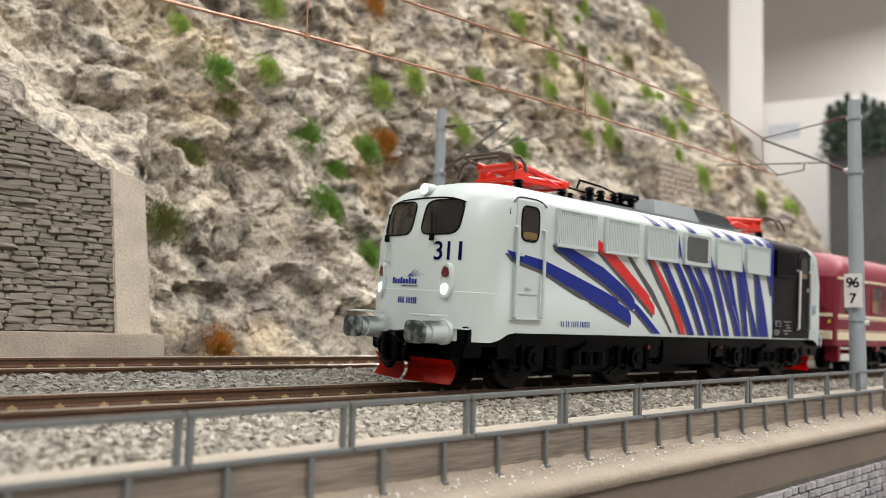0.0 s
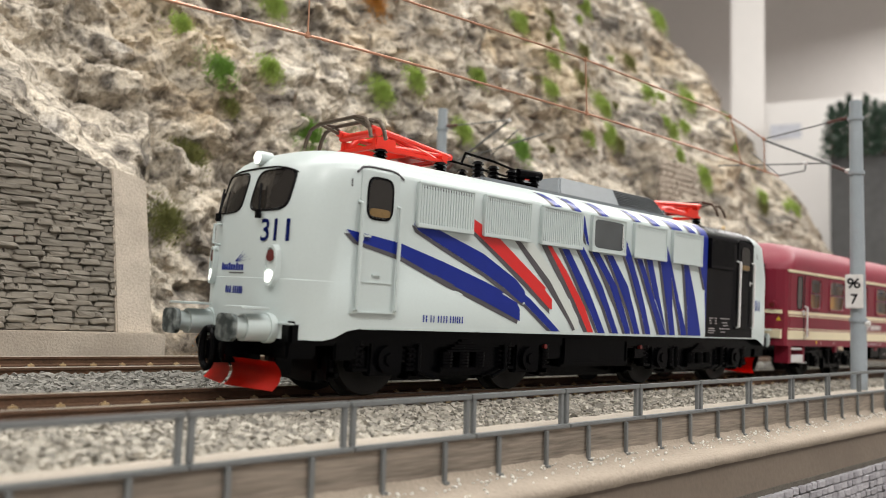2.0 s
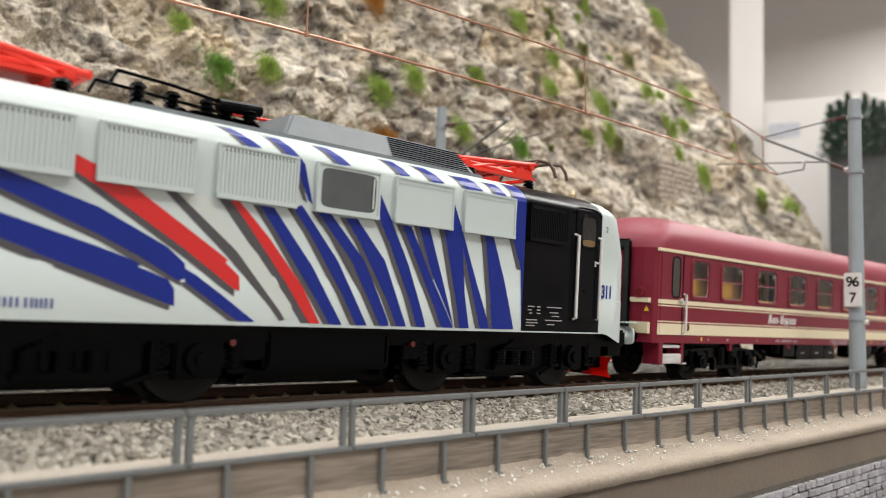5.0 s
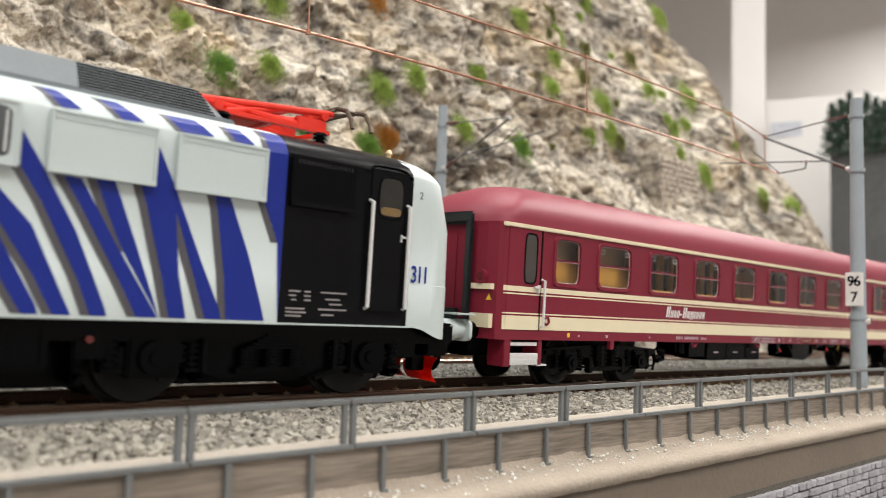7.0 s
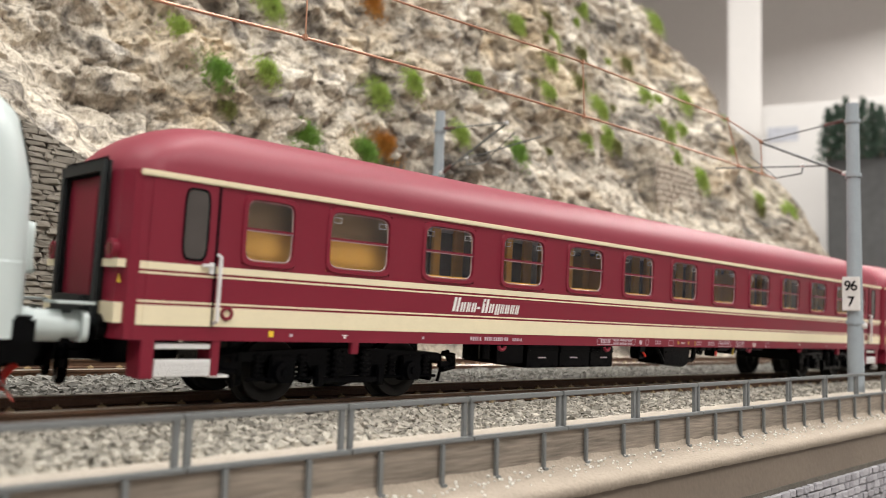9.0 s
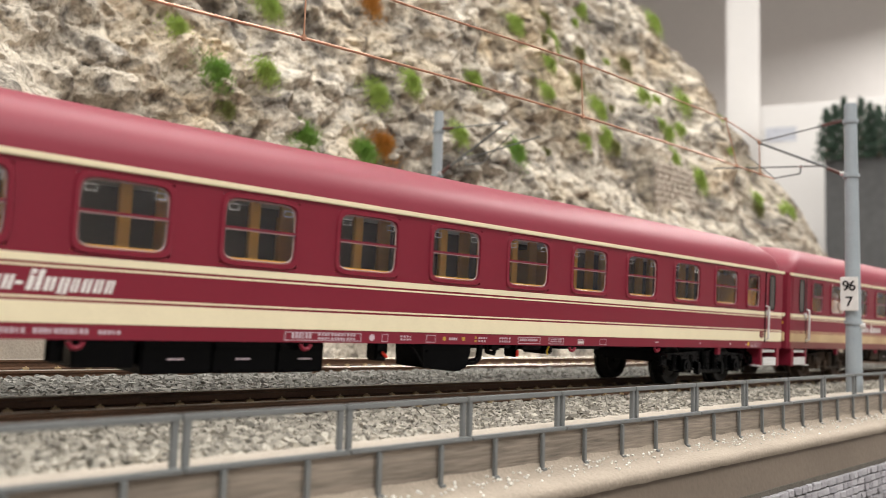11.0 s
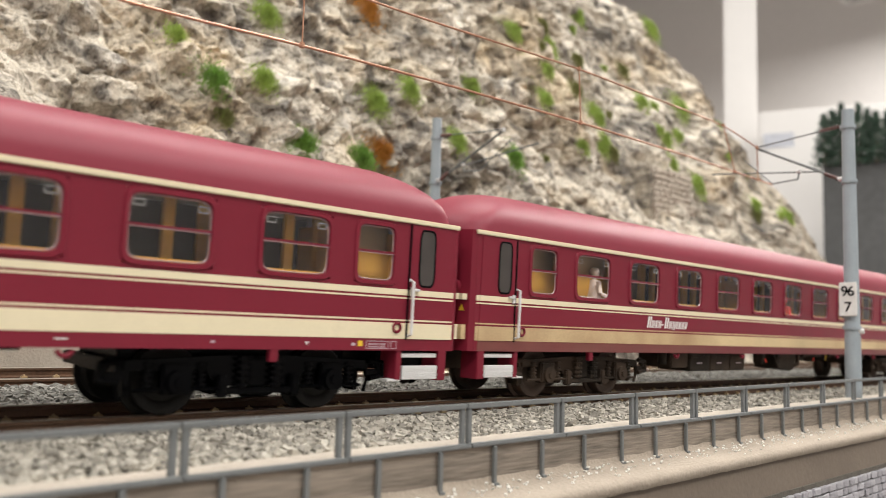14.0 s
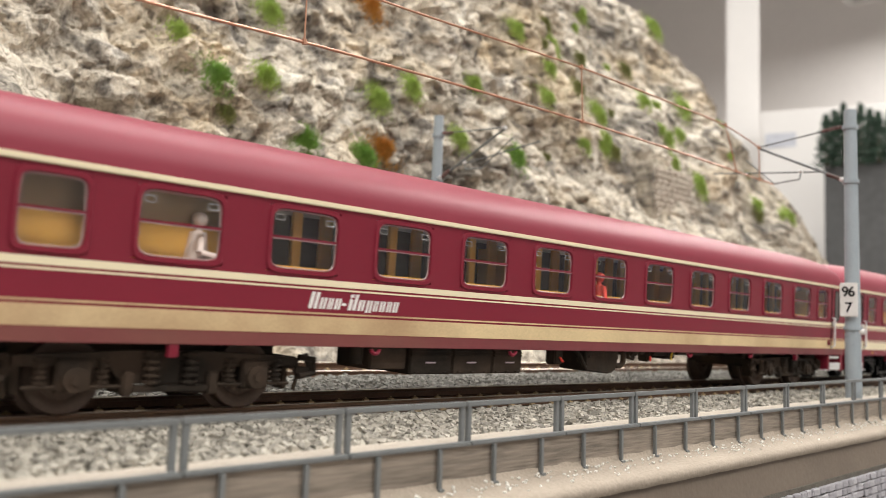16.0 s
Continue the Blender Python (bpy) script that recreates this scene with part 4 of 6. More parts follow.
def loco_bogie(loco, cx):
    b = part("bogie", extruded([(cx - 27, 8.5), (cx - 27, 5.5), (cx - 13, 6.5), (cx - 11, 3.8), (cx + 11, 3.8), (cx + 13, 6.5), (cx + 27, 5.5), (cx + 27, 8.5), (cx + 14, 9.2), (cx + 9, 10.4), (cx - 9, 10.4), (cx - 14, 9.2)], -14.4, -12.6), M_CHASSIS, loco, "black bogie frame")
    part("bogie_core", boxed(cx - 30, cx + 30, -9.5, 9.5, 4.5, 12.5, bevel=0.5), M_CHASSIS, b)
    for s in (-19.5, 19.5):
        bm = bmesh.new()
        box(bm, cx + s - 4, cx + s + 4, -15.3, -13, 4.2, 10.6, 0.4)
        tube(bm, (cx + s, -16.2, 7.2), (cx + s, -13, 7.2), 2.5, seg=16)
        tube(bm, (cx + s, -16.6, 7.2), (cx + s, -16, 7.2), 1.2, seg=6)
        for d in (-6.2, 6.2):
            spring(bm, cx + s + d, -14.4, 5.8, 10.6, 1.3)
            box(bm, cx + s + d - 1.6, cx + s + d + 1.6, -15.6, -13.4, 5.0, 5.7, 0.15)
        part("axle_box", bm, M_CHASSIS, b)
        bm = bmesh.new()
        for d in (-9.3, 9.3):
            box(bm, cx + s + d - 0.8, cx + s + d + 0.8, -11.5, -8, 3.0, 10, 0.3)
            tube(bm, (cx + s + d, -13.2, 4.2), (cx + s + d, -8, 4.2), 0.5, seg=8)
        part("brake_shoe", bm, M_CHASSIS, b)
        for y in (-9.0, 9.0):
            w = part("wheel", spin_wheel(7.2, y) if y < 0 else spin_wheel(7.2, y), M_WHEEL, loco, smooth=True)
            w["label"] = "dark steel loco wheel"
            if y < 0:
                part("web", spoke_marks(7.2), M_WHEEL, w)
            if y > 0:
                w.data.transform(Matrix.Scale(-1, 4, (0, 1, 0)))
                w.data.flip_normals()
            WHEELS.append((w, 7.2, cx + s, y, 7.2))
    bm = bmesh.new()
    box(bm, cx - 6.5, cx + 6.5, -15.8, -14, 4.6, 5.6, 0.2)
    for d in (-4.5, 0, 4.5):
        spring(bm, cx + d, -15.0, 5.6, 8.6, 1.5)
    for k in range(5):
        box(bm, cx - 5 + k * 0.9, cx + 5 - k * 0.9, -16.1, -14.6, 8.6 + k * 0.5, 9.0 + k * 0.5, 0.05)
    part("leaf_spring", bm, M_CHASSIS, b)
    bm = bmesh.new()
    tube(bm, (cx - 12, -15.6, 10), (cx - 12, -15.6, 5), 0.5, seg=8)
    tube(bm, (cx - 12, -15.6, 5), (cx - 8, -15.8, 3.6), 0.4, seg=8)
    tube(bm, (cx + 12, -15.6, 10), (cx + 12, -15.6, 5), 0.5, seg=8)
    tube(bm, (cx + 12, -15.6, 5), (cx + 8, -15.8, 3.6), 0.4, seg=8)
    box(bm, cx + 25.5, cx + 31, -15.2, -11.5, 7.0, 12.0, 0.3)
    box(bm, cx - 31, cx - 25.5, -15.2, -11.5, 7.0, 12.0, 0.3)
    part("sand_pipe", bm, M_CHASSIS, b)


def pantograph(x, flip, thing, span=1.0):
    """Folded pantograph, its head to the front at x, its hinge behind (mirrored when flip)."""
    k = -span if flip else span
    p = part("pantograph", boxed(min(x + k * 6, x + k * 30), max(x + k * 6, x + k * 30), -6.3, -5.4, 47.0, 47.8, bevel=0.1), M_BRIGHTRED, thing, "folded red pantograph")
    bm = bmesh.new()
    box(bm, min(x + k * 6, x + k * 30), max(x + k * 6, x + k * 30), 5.4, 6.3, 47.0, 47.8, 0.1)
    for d in (6.5, 18, 29.5):
        box(bm, x + k * d - 0.5, x + k * d + 0.5, -6.3, 6.3, 47.0, 47.8, 0.1)
    for y in (-5.2, 5.2):
        tube(bm, (x + k * 9, y, 47.8), (x + k * 33, y * 0.8, 49.0), 0.75)
        tube(bm, (x + k * 33, y * 0.8, 49.0), (x + k * 5, y, 51.2), 0.68)
        tube(bm, (x + k * 27, y, 47.6), (x + k * 14, y * 0.8, 50.6), 0.6)
        tube(bm, (x + k * 7, y, 47.4), (x + k * 11, y * 0.9, 50.6), 0.6)
        box(bm, *sorted((x + k * 6.5, x + k * 13)), y - 0.7, y + 0.7, 47.4, 49.6, 0.25)
    tube(bm, (x + k * 31, -4.2, 49.2), (x + k * 12, 4.8, 50.6), 0.36)
    tube(bm, (x + k * 31, 4.2, 49.2), (x + k * 12, -4.8, 50.6), 0.36)
    tube(bm, (x + k * 33, -4.6, 49.0), (x + k * 33, 4.6, 49.0), 0.75)
    tube(bm, (x + k * 7, -6, 50.4), (x + k * 7, 6, 50.4), 0.8)
    tube(bm, (x + k * 29, -6.5, 48.2), (x + k * 29, 6.5, 48.2), 0.9)
    tube(bm, (x + k * 14, -5, 50.6), (x + k * 14, 5, 50.6), 0.65)
    box(bm, *sorted((x + k * 18, x + k * 27)), -3.2, 3.2, 47.4, 49.6, 0.4)
    part("arm_frame", bm, M_BRIGHTRED, p)
    bm = bmesh.new()
    for d in (0.0, 4.4):
        pts = [(x + k * d, yy, zz) for yy, zz in ((-11.0, 48.0), (-10.4, 49.8), (-9.0, 51.6), (-6, 52.4), (6, 52.4), (9.0, 51.6), (10.4, 49.8), (11.0, 48.0))]
        for a, b in zip(pts, pts[1:]):
            tube(bm, a, b, 0.4, seg=8)
    for y in (-5.5, 5.5):
        tube(bm, (x, y, 52.2), (x + k * 7, y * 0.9, 50.6), 0.34)
        tube(bm, (x + k * 4.4, y, 52.2), (x + k * 7.4, y * 0.9, 50.7), 0.34)
        tube(bm, (x, y, 52.4), (x + k * 4.4, y, 52.4), 0.3)
    tube(bm, (x + k * 2.2, -9.6, 51.2), (x + k * 2.2, -6, 52.3), 0.3)
    part("contact_head", bm, M_BRONZE, p, "bronze contact head")
    for d, y in ((8, -6), (8, 6), (28, -6), (28, 6)):
        bm = bmesh.new()
        insulator(bm, (x + k * d, y, 44.2), (x + k * d, y, 47.2), 1.5, 4)
        part("insulator", bm, M_CHASSIS, p)


def locomotive():
    loco = empty("locomotive", "white electric locomotive with blue and red zebra stripes, black rear panel", "locomotive")
    xs = [16.3, 17, 18, 19, 20.5, 22, 30, 60, 90, 120, 139.25, 139.26, 166.2, 166.21, 168, 170, 171.5, 172.5, 173.3]
    bm = hull(LOCO_LEVELS, xs, NOSE, low=loco_low)
    for f in bm.faces:
        c = f.calc_center_median()
        if 139.255 < c.x < 166.2 and c.y < 0 or 139.255 < c.x < 166.2 and c.z < 44.9:
            f.material_index = 1
    body = part("body", bm, [M_WHITE, M_BLACK], loco, smooth=True)
    part("underframe", boxed(9, LEN - 9, -15.5, 15.5, 9.5, 13.5, bevel=0.5), M_CHASSIS, loco)
    part("inner_chassis", boxed(20, LEN - 20, -6.8, 6.8, 2.2, 12, bevel=0.4), M_CHASSIS, loco)
    part("coupling_bar", boxed(LEN - 4, LEN + 5, -1.6, 1.6, 6.6, 9.2, bevel=0.3), M_CHASSIS, loco)
    for x in (9.2, LEN - 15.2):
        part("buffer_beam", boxed(x, x + 6, -14.5, 14.5, 7.2, 12, bevel=0.4), M_CHASSIS, loco)
    bm = bmesh.new()
    box(bm, 22, LEN - 22, -17.55, -17.2, 12.55, 12.95, 0.08)
    part("sill_edge", bm, M_WHITE, loco)
    mats = {"blue": M_BLUE, "red": M_RED, "grey": M_GREY, "cream": M_CREAMWHITE}
    for k, (colour, text) in enumerate(STRIPES):
        part("stripe", flat_on(on_side(0.09 if colour != "grey" else 0.06), poly(text)), mats[colour], body, colour + " painted stripe")
    for left, right in BANDS:
        l, r = poly(left), poly(right)
        part("stripe", flat_on(on_side(0.09), l + r[::-1], 2), M_BLUE, body, "blue painted stripe")
        g = [(x - 1.25, z) for x, z in l]
        part("stripe", flat_on(on_side(0.06), g + l[::-1], 2), M_GREY, body, "grey painted shade stripe")
    for text in DASHES:
        p = poly(text)
        part("stripe", flat_on(on_side(0.09), p, 4), M_BLUE, body, "blue painted dash on the roof edge")
        part("stripe", flat_on(on_side(0.06), [(x - 1.1, z) for x, z in p], 4), M_GREY, body, "grey painted dash on the roof edge")
    for x0, x1, kind in ((33.0, 47.5, "slats"), (50.6, 64.6, "slats"), (68.2, 82.3, "slats"), (86.0, 99.3, M_DARKPANE), (103.0, 117.4, "fine"), (120.5, 135.2, "fine")):
        vent(loco, x0, x1, 31.8, 40.0, kind, M_WHITE)
    vent(loco, 139.9, 152.6, 32.0, 39.9, "slats", M_BLACK)
    cab_door(loco, 20.0, 28.9, M_WHITE, M_DARKGLASS, M_WHITE, False)
    cab_door(loco, 156.3, 165.1, M_BLACK, M_DARKGLASS, M_SILVER, True)
    # the big stripe runs on over the cab door
    door_face = lambda x, z: (x, -17.70, z)
    part("stripe", flat_on(door_face, [(20.05, 29.35), (28.85, 28.35), (28.85, 26.1), (20.05, 27.75)]), M_BLUE, body, "blue painted stripe")
    part("stripe", flat_on(door_face, [(20.05, 27.75), (28.85, 26.1), (28.85, 25.3), (20.05, 27.0)]), M_GREY, body, "grey painted shade stripe")
    # cab fronts
    for place, rear in ((on_front, False), (on_rear, True)):
        for s in (-1, 1):
            fw = part("front_window", disc(place(0.10), s * 6.6, 35.9, 4.9, 3.5, 0.02 * s, power=4.5), M_DARKGLASS, loco, "dark cab windscreen")
            part("rubber_seal", rim(place(0.25), place(0.0), s * 6.6, 35.9, 4.9, 3.5, 0.4, power=4.5), M_BLACK, fw)
            if not rear:
                a, b = place(0.7)(s * 7.5 + 1.5, 31.6), place(0.8)(s * 7.5 + 3.2, 37.0)
                wb = tubed([place(0.3)(s * 7.5 + 1.5, 31.2), a, b], 0.22, 6)
                box(wb, a[0] - 0.5, a[0] + 0.3, a[1] - 0.5, a[1] + 0.5, a[2] - 0.9, a[2] + 0.6, 0.1)
                part("wiper", wb, M_BLACK, fw)
            lamp = part("lamp_housing", rim(place(0.9), place(-0.3), s * 10.3, 22.6, 0.9, 2.9, 0.75, power=2.6), M_WHITE, loco, "white double lamp housing", smooth=True)
            part("lamp_face", disc(place(0.55), s * 10.3, 22.6, 1.2, 3.2, power=2.6), M_WHITE, lamp)
            part("red_lens", disc(place(0.85), s * 10.3, 24.3, 1.0, 1.05, power=2), M_LAMPRED, lamp, "dark red tail lamp")
            part("white_lens", disc(place(0.85), s * 10.3, 20.8, 1.05, 1.1, power=2), M_LAMPWHITE if not rear else M_SILVER, lamp, "lit white headlamp" if not rear else "unlit lamp glass")
            part("grab_rail", tubed([place(0)(s * 8.4, 30.2), place(1.4)(s * 8.4, 30.0), place(1.4)(s * 8.4, 26.6), place(0)(s * 8.4, 26.3)], 0.26, 6), M_WHITE, loco) if s > 0 else None
            buffer(loco, 0 if not rear else LEN - 1.4, 1 if not rear else -1, s * 10.06, M_BUFFER if not rear else M_WHITE)
            bm = bmesh.new()
            x = 3.6 if not rear else LEN - 3.6
            box(bm, x - 2.4, x + 2.8, s * 10 - 3.2, s * 10 + 3.2, 15.2, 15.6, 0.1)
            part("buffer_step", bm, M_WHITE, loco)
            part("front_step", boxed(*(sorted((front_x(s * 13, 13) * 1.0 - 0.6 if not rear else REAR - front_x(s * 13, 13) + 0.6, 9.5 if not rear else LEN - 9.5))), s * 13 - 3, s * 13 + 3, 12.9, 13.2, bevel=0.08), M_WHITE, loco)
        bm = bmesh.new()
        c = place(-0.6)(0, 42.2)
        d = place(2.0)(0, 42.2)
        tube(bm, c, d, 1.35, seg=18)
        tl = part("top_lamp", bm, M_WHITE, loco, smooth=True)
        bm = bmesh.new()
        e2 = place(2.15)(0, 42.2)
        tube(bm, d, e2, 1.15, seg=18)
        part("white_lens", bm, M_LAMPWHITE if not rear else M_SILVER, tl, "lit white headlamp" if not rear else "unlit lamp glass")
        # rain strip above the windscreens
        pts = [place(0.15)(-11.9 + 23.8 * k / 16, 40.2 - 1.3 * abs(k / 8 - 1) ** 4) for k in range(17)]
        part("rain_strip", tubed(pts, 0.16, 6), M_BLACK, loco)
    # figures and writing
    for words, y, z, size in (("311", -10.1, 28.5, 5.4),):
        ob = lettering("number", words, size, Matrix.Diagonal((1.08, 1, 1, 1)), M_BLUE, body, label="blue number", bold=0.05, place=lambda u, v: on_front(0.12)(y - u, z + v))
    lettering("number", "311", 4.3, Matrix.Translation((168.8, -17.62, 22.2)) @ SIDE @ Matrix.Diagonal((0.75, 1, 1, 1)), M_BLUE, body, label="blue number", bold=0.06)
    lettering("cab_number", "1", 2.0, Matrix.Translation((18.2, -17.5, 37.6)) @ SIDE, M_GREY, body)
    lettering("cab_number", "2", 1.9, Matrix.Translation((168.3, -17.45, 36.9)) @ SIDE, M_GREY, body)
    # emblem and registration as plain bars
    def bars(place, rows, m, name):
        for u0, u1, v0, v1 in rows:
            part(name, flat_on(place, [(u0, v0), (u1, v0), (u1, v1), (u0, v1)], 3), m, body)
    emblem = [(6.2 - k * 0.92, 5.5 - k * 0.92, 21.7, 22.7 if k % 3 else 23.0) for k in range(9)]
    bars(on_front(0.1), emblem, M_BLUE, "emblem_bar")
    bars(on_front(0.1), [(3.0, -2.2, 21.15, 21.35)], M_GREY, "emblem_bar")
    for k in range(4):
        part("emblem_ray", flat_on(on_front(0.1), [(1.2 - k * 0.4, 23.2), (0.7 - k * 0.4, 23.2), (-1.8 - k * 0.9, 25.3 - k * 0.5)], 2), M_BLUE, body)
    bars(on_front(0.1), [(3.7 - k * 0.75, 3.25 - k * 0.75, 17.6, 18.9) for k in (0, 1, 2, 3.6, 4.6, 5.6, 6.5, 7.3)], M_BLUE, "registration_bar")
    bars(on_side(0.1), [(36.2 + 0.72 * k, 36.5 + 0.72 * k, 14.2, 15.5) for k in (0, 1, 2.6, 3.6, 5.2, 6.2, 7.2, 8.2, 9.6, 10.6, 11.4, 12.2, 13, 14)], M_BLUE, "registration_bar")
    bars(on_side(0.1), [(x, x + w, z, z + 0.28) for x, w, z in ((141, 2.2, 17.9), (144, 1.2, 17.9), (144, 1.2, 17.2), (141, 1.4, 17.2), (144, 1.3, 16.5), (141.5, 1.0, 16.5), (147.2, 5.2, 17.9), (148.2, 3.0, 16.8), (149.0, 2.6, 16.0), (140.6, 3.6, 15.1), (146.8, 4.4, 15.1), (140.6, 3.9, 14.5), (140.6, 3.0, 13.9), (147.5, 2.6, 14.2), (150.8, 1.8, 15.1))], M_DIMPRINT, "inscription_bar")
    # snow ploughs and coupling
    for s in (-1, 1):
        for x, k in ((8.4, 1), (REAR - 8.4, -1)):
            bm = bmesh.new()
            rows = []
            for i in range(7):
                z = 1.7 + 4.9 * i / 6
                bulge = 1.5 * (2 * i / 6 - 1) ** 2
                rows.append([bm.verts.new((x - k * bulge + k * 0.22 * (yy - 5), s * yy, z)) for yy in (0.5, 3.5, 6.5, 9.5, 12.2)])
            for a, b in zip(rows, rows[1:]):
                for i in range(4):
                    bm.faces.new((a[i], a[i + 1], b[i + 1], b[i]))
            bmesh.ops.solidify(bm, geom=bm.faces[:], thickness=0.5)
            part("snow_plough", bm, M_BRIGHTRED, loco, "red snow plough blade", smooth=True)
            part("plough_bracket", boxed(*sorted((x + k * 1.5, x + k * 5)), s * 9 - 1, s * 9 + 1, 4, 10.5, bevel=0.2), M_CHASSIS, loco)
    for x, k in ((0.0, 1), (LEN, -1)):
        bm = bmesh.new()
        tube(bm, (x + k * 8, 0, 11.2), (x + k * 3.4, 0, 11.0), 0.9)
        tube(bm, (x + k * 3.6, -1.6, 11.2), (x + k * 3.6, 1.6, 11.2), 0.7)
        for yy in (-4.6, 4.6):
            hose = [(x + k * 7.5, yy, 11), (x + k * 4.2, yy, 10.8), (x + k * 3.0, yy * 0.95, 9), (x + k * 3.4, yy * 0.8, 7), (x + k * 4.4, yy * 0.5, 6.2)]
            part("brake_hose", tubed(hose, 0.55, 8), M_CHASSIS, loco, "black brake hose", smooth=True)
        link = part("coupling", bm, M_CHASSIS, loco, "black screw coupling")
        ring = [(x + k * (2.6 - 0.3 * math.sin(a)), 1.6 * math.sin(a), 8.0 + 3.4 * math.cos(a)) for a in [2 * math.pi * i / 20 for i in range(21)]]
        part("coupling_link", tubed(ring, 0.6, 8), M_CHASSIS, link, smooth=True)
        part("coupling_shaft", boxed(*sorted((x + k * 3, x + k * 12)), -2.2, 2.2, 5.6, 9.6, bevel=0.4), M_CHASSIS, loco)
    for cx in (49.4, 140.1):
        loco_bogie(loco, cx)
    t = part("transformer", boxed(80, 106, -15.6, 15.6, 5.2, 12.2, bevel=0.5), M_CHASSIS, loco, "black transformer case")
    bm = bmesh.new()
    for z in (6.2, 11.4):
        box(bm, 80.5, 105.5, -15.9, -15.3, z - 0.25, z + 0.25, 0.1)
    for x in (81, 105):
        box(bm, x - 0.3, x + 0.3, -15.9, -15.3, 6, 11.6, 0.1)
    part("rib", bm, M_CHASSIS, t)
    for x in (74, 111):
        bm = bmesh.new()
        tube(bm, (x, -16, 9.8), (x, -15.2, 9.8), 0.55, seg=10)
        part("red_tap", bm, M_LAMPRED, loco)
    # roof
    roof = part("roof_walk", boxed(58, 133.5, -9.9, 9.9, 43.9, 45.3, bevel=0.3), M_ROOFGREY, loco, "grey roof panel")
    hood = extruded([(84.5, 45), (132.5, 45), (128, 49.8), (87.5, 49.8)], -9.2, 9.2)
    for v in hood.verts:
        if v.co.z > 49:
            v.co.y *= 0.72
    bmesh.ops.bevel(hood, geom=hood.edges[:], offset=0.5, segments=2, affect="EDGES")
    h = part("roof_hood", hood, M_ROOFGREY, loco, "grey roof hood with louvres")
    bm = bmesh.new()
    for k in range(9):
        f = 0.1 + 0.8 * k / 8
        y = -(9.2 - 2.58 * f) - 0.12
        z = 45 + 4.8 * f
        box(bm, 109, 130.5 - 2.4 * f, y - 0.06, y + 0.3, z - 0.09, z + 0.09)
    part("louvre", bm, M_CHASSIS, h)
    part("red_busbar", tubed([(80, 3, 49.6), (100, 3, 50.3), (128, 3, 50.2), (136, 3, 48.6)], 0.3, 6), M_BRIGHTRED, loco)
    bm = bmesh.new()
    pts = [(56, -5, 48.4), (57, -5, 50.6), (66, -5, 50.2), (80, -2, 49.6)]
    for a, b in zip(pts, pts[1:]):
        tube(bm, a, b, 0.3, seg=6)
        tube(bm, (a[0], 4, a[2]), (b[0], 4, b[2]), 0.3, seg=6)
    part("busbar", bm, M_CHASSIS, loco)
    for x, y in ((60, -6), (66, -5), (72, -5), (76, -4), (80, -5), (66, 5), (72, 5)):
        bm = bmesh.new()
        insulator(bm, (x, y, 44.8), (x, y, 49.2), 1.4, 5)
        part("insulator", bm, M_CHASSIS, loco)
    bm = bmesh.new()
    box(bm, 70, 83, -4, 4, 45, 47.4, 0.4)
    tube(bm, (74, -5, 48.8), (82, -5, 49.2), 1.1, seg=12)
    part("main_switch", bm, M_CHASSIS, loco)
    pantograph(26.5, False, loco, 0.80)
    pantograph(LEN - 29.0, True, loco, 0.98)
    bm = bmesh.new()
    tube(bm, (169, -6, 43.9), (169, -6, 46), 0.5, seg=10)
    tube(bm, (169, -6, 46), (169, -6, 46.8), 0.8, 0.3, seg=10)
    part("horn", bm, M_CLIP, loco, "brass horn")
    return loco


# ---- coaches ----
CLEN = 299.9
WIN = [(19.2, 28.9)] + [(35.2 + 21.8 * k, 49.1 + 21.8 * k) for k in range(11)] + [(272.3, 281.6)]
WZ = (22.6, 33.4)
ROOF = [(34.2, 16.3, 1.0, CLEN - 1.0, 6), (36.5, 16.25, 1.3, CLEN - 1.3, 6.5), (38.5, 15.7, 2.2, CLEN - 2.2, 7), (40.3, 14.5, 3.8, CLEN - 3.8, 8),
        (41.9, 12.8, 6.0, CLEN - 6, 9), (43.3, 10.4, 9, CLEN - 9, 9.5), (44.4, 7.4, 12.5, CLEN - 12.5, 9), (44.9, 4.2, 16, CLEN - 16, 8)]


def coach_side(sgn):
    """Side wall with real window openings."""
    xs = sorted({3.0, CLEN - 3.0, *[w for p in WIN for w in p]})
    zs = [10.6, WZ[0], WZ[1], 34.6]
    bm = bmesh.new()
    y = sgn * 16.2
    grid = [[bm.verts.new((x, y, z)) for z in zs] for x in xs]
    holes = {p[0] for p in WIN}
    fs = []
    for i in range(len(xs) - 1):
        for k in range(3):
            if k == 1 and xs[i] in holes:
                continue
            q = (grid[i][k], grid[i + 1][k], grid[i + 1][k + 1], grid[i][k + 1])
            fs.append(bm.faces.new(q if sgn < 0 else q[::-1]))
    bmesh.ops.recalc_face_normals(bm, faces=bm.faces)
    out = bmesh.ops.extrude_face_region(bm, geom=bm.faces[:])
    for v in [g for g in out["geom"] if isinstance(g, bmesh.types.BMVert)]:
        v.co.y -= sgn * 0.9
    return bm


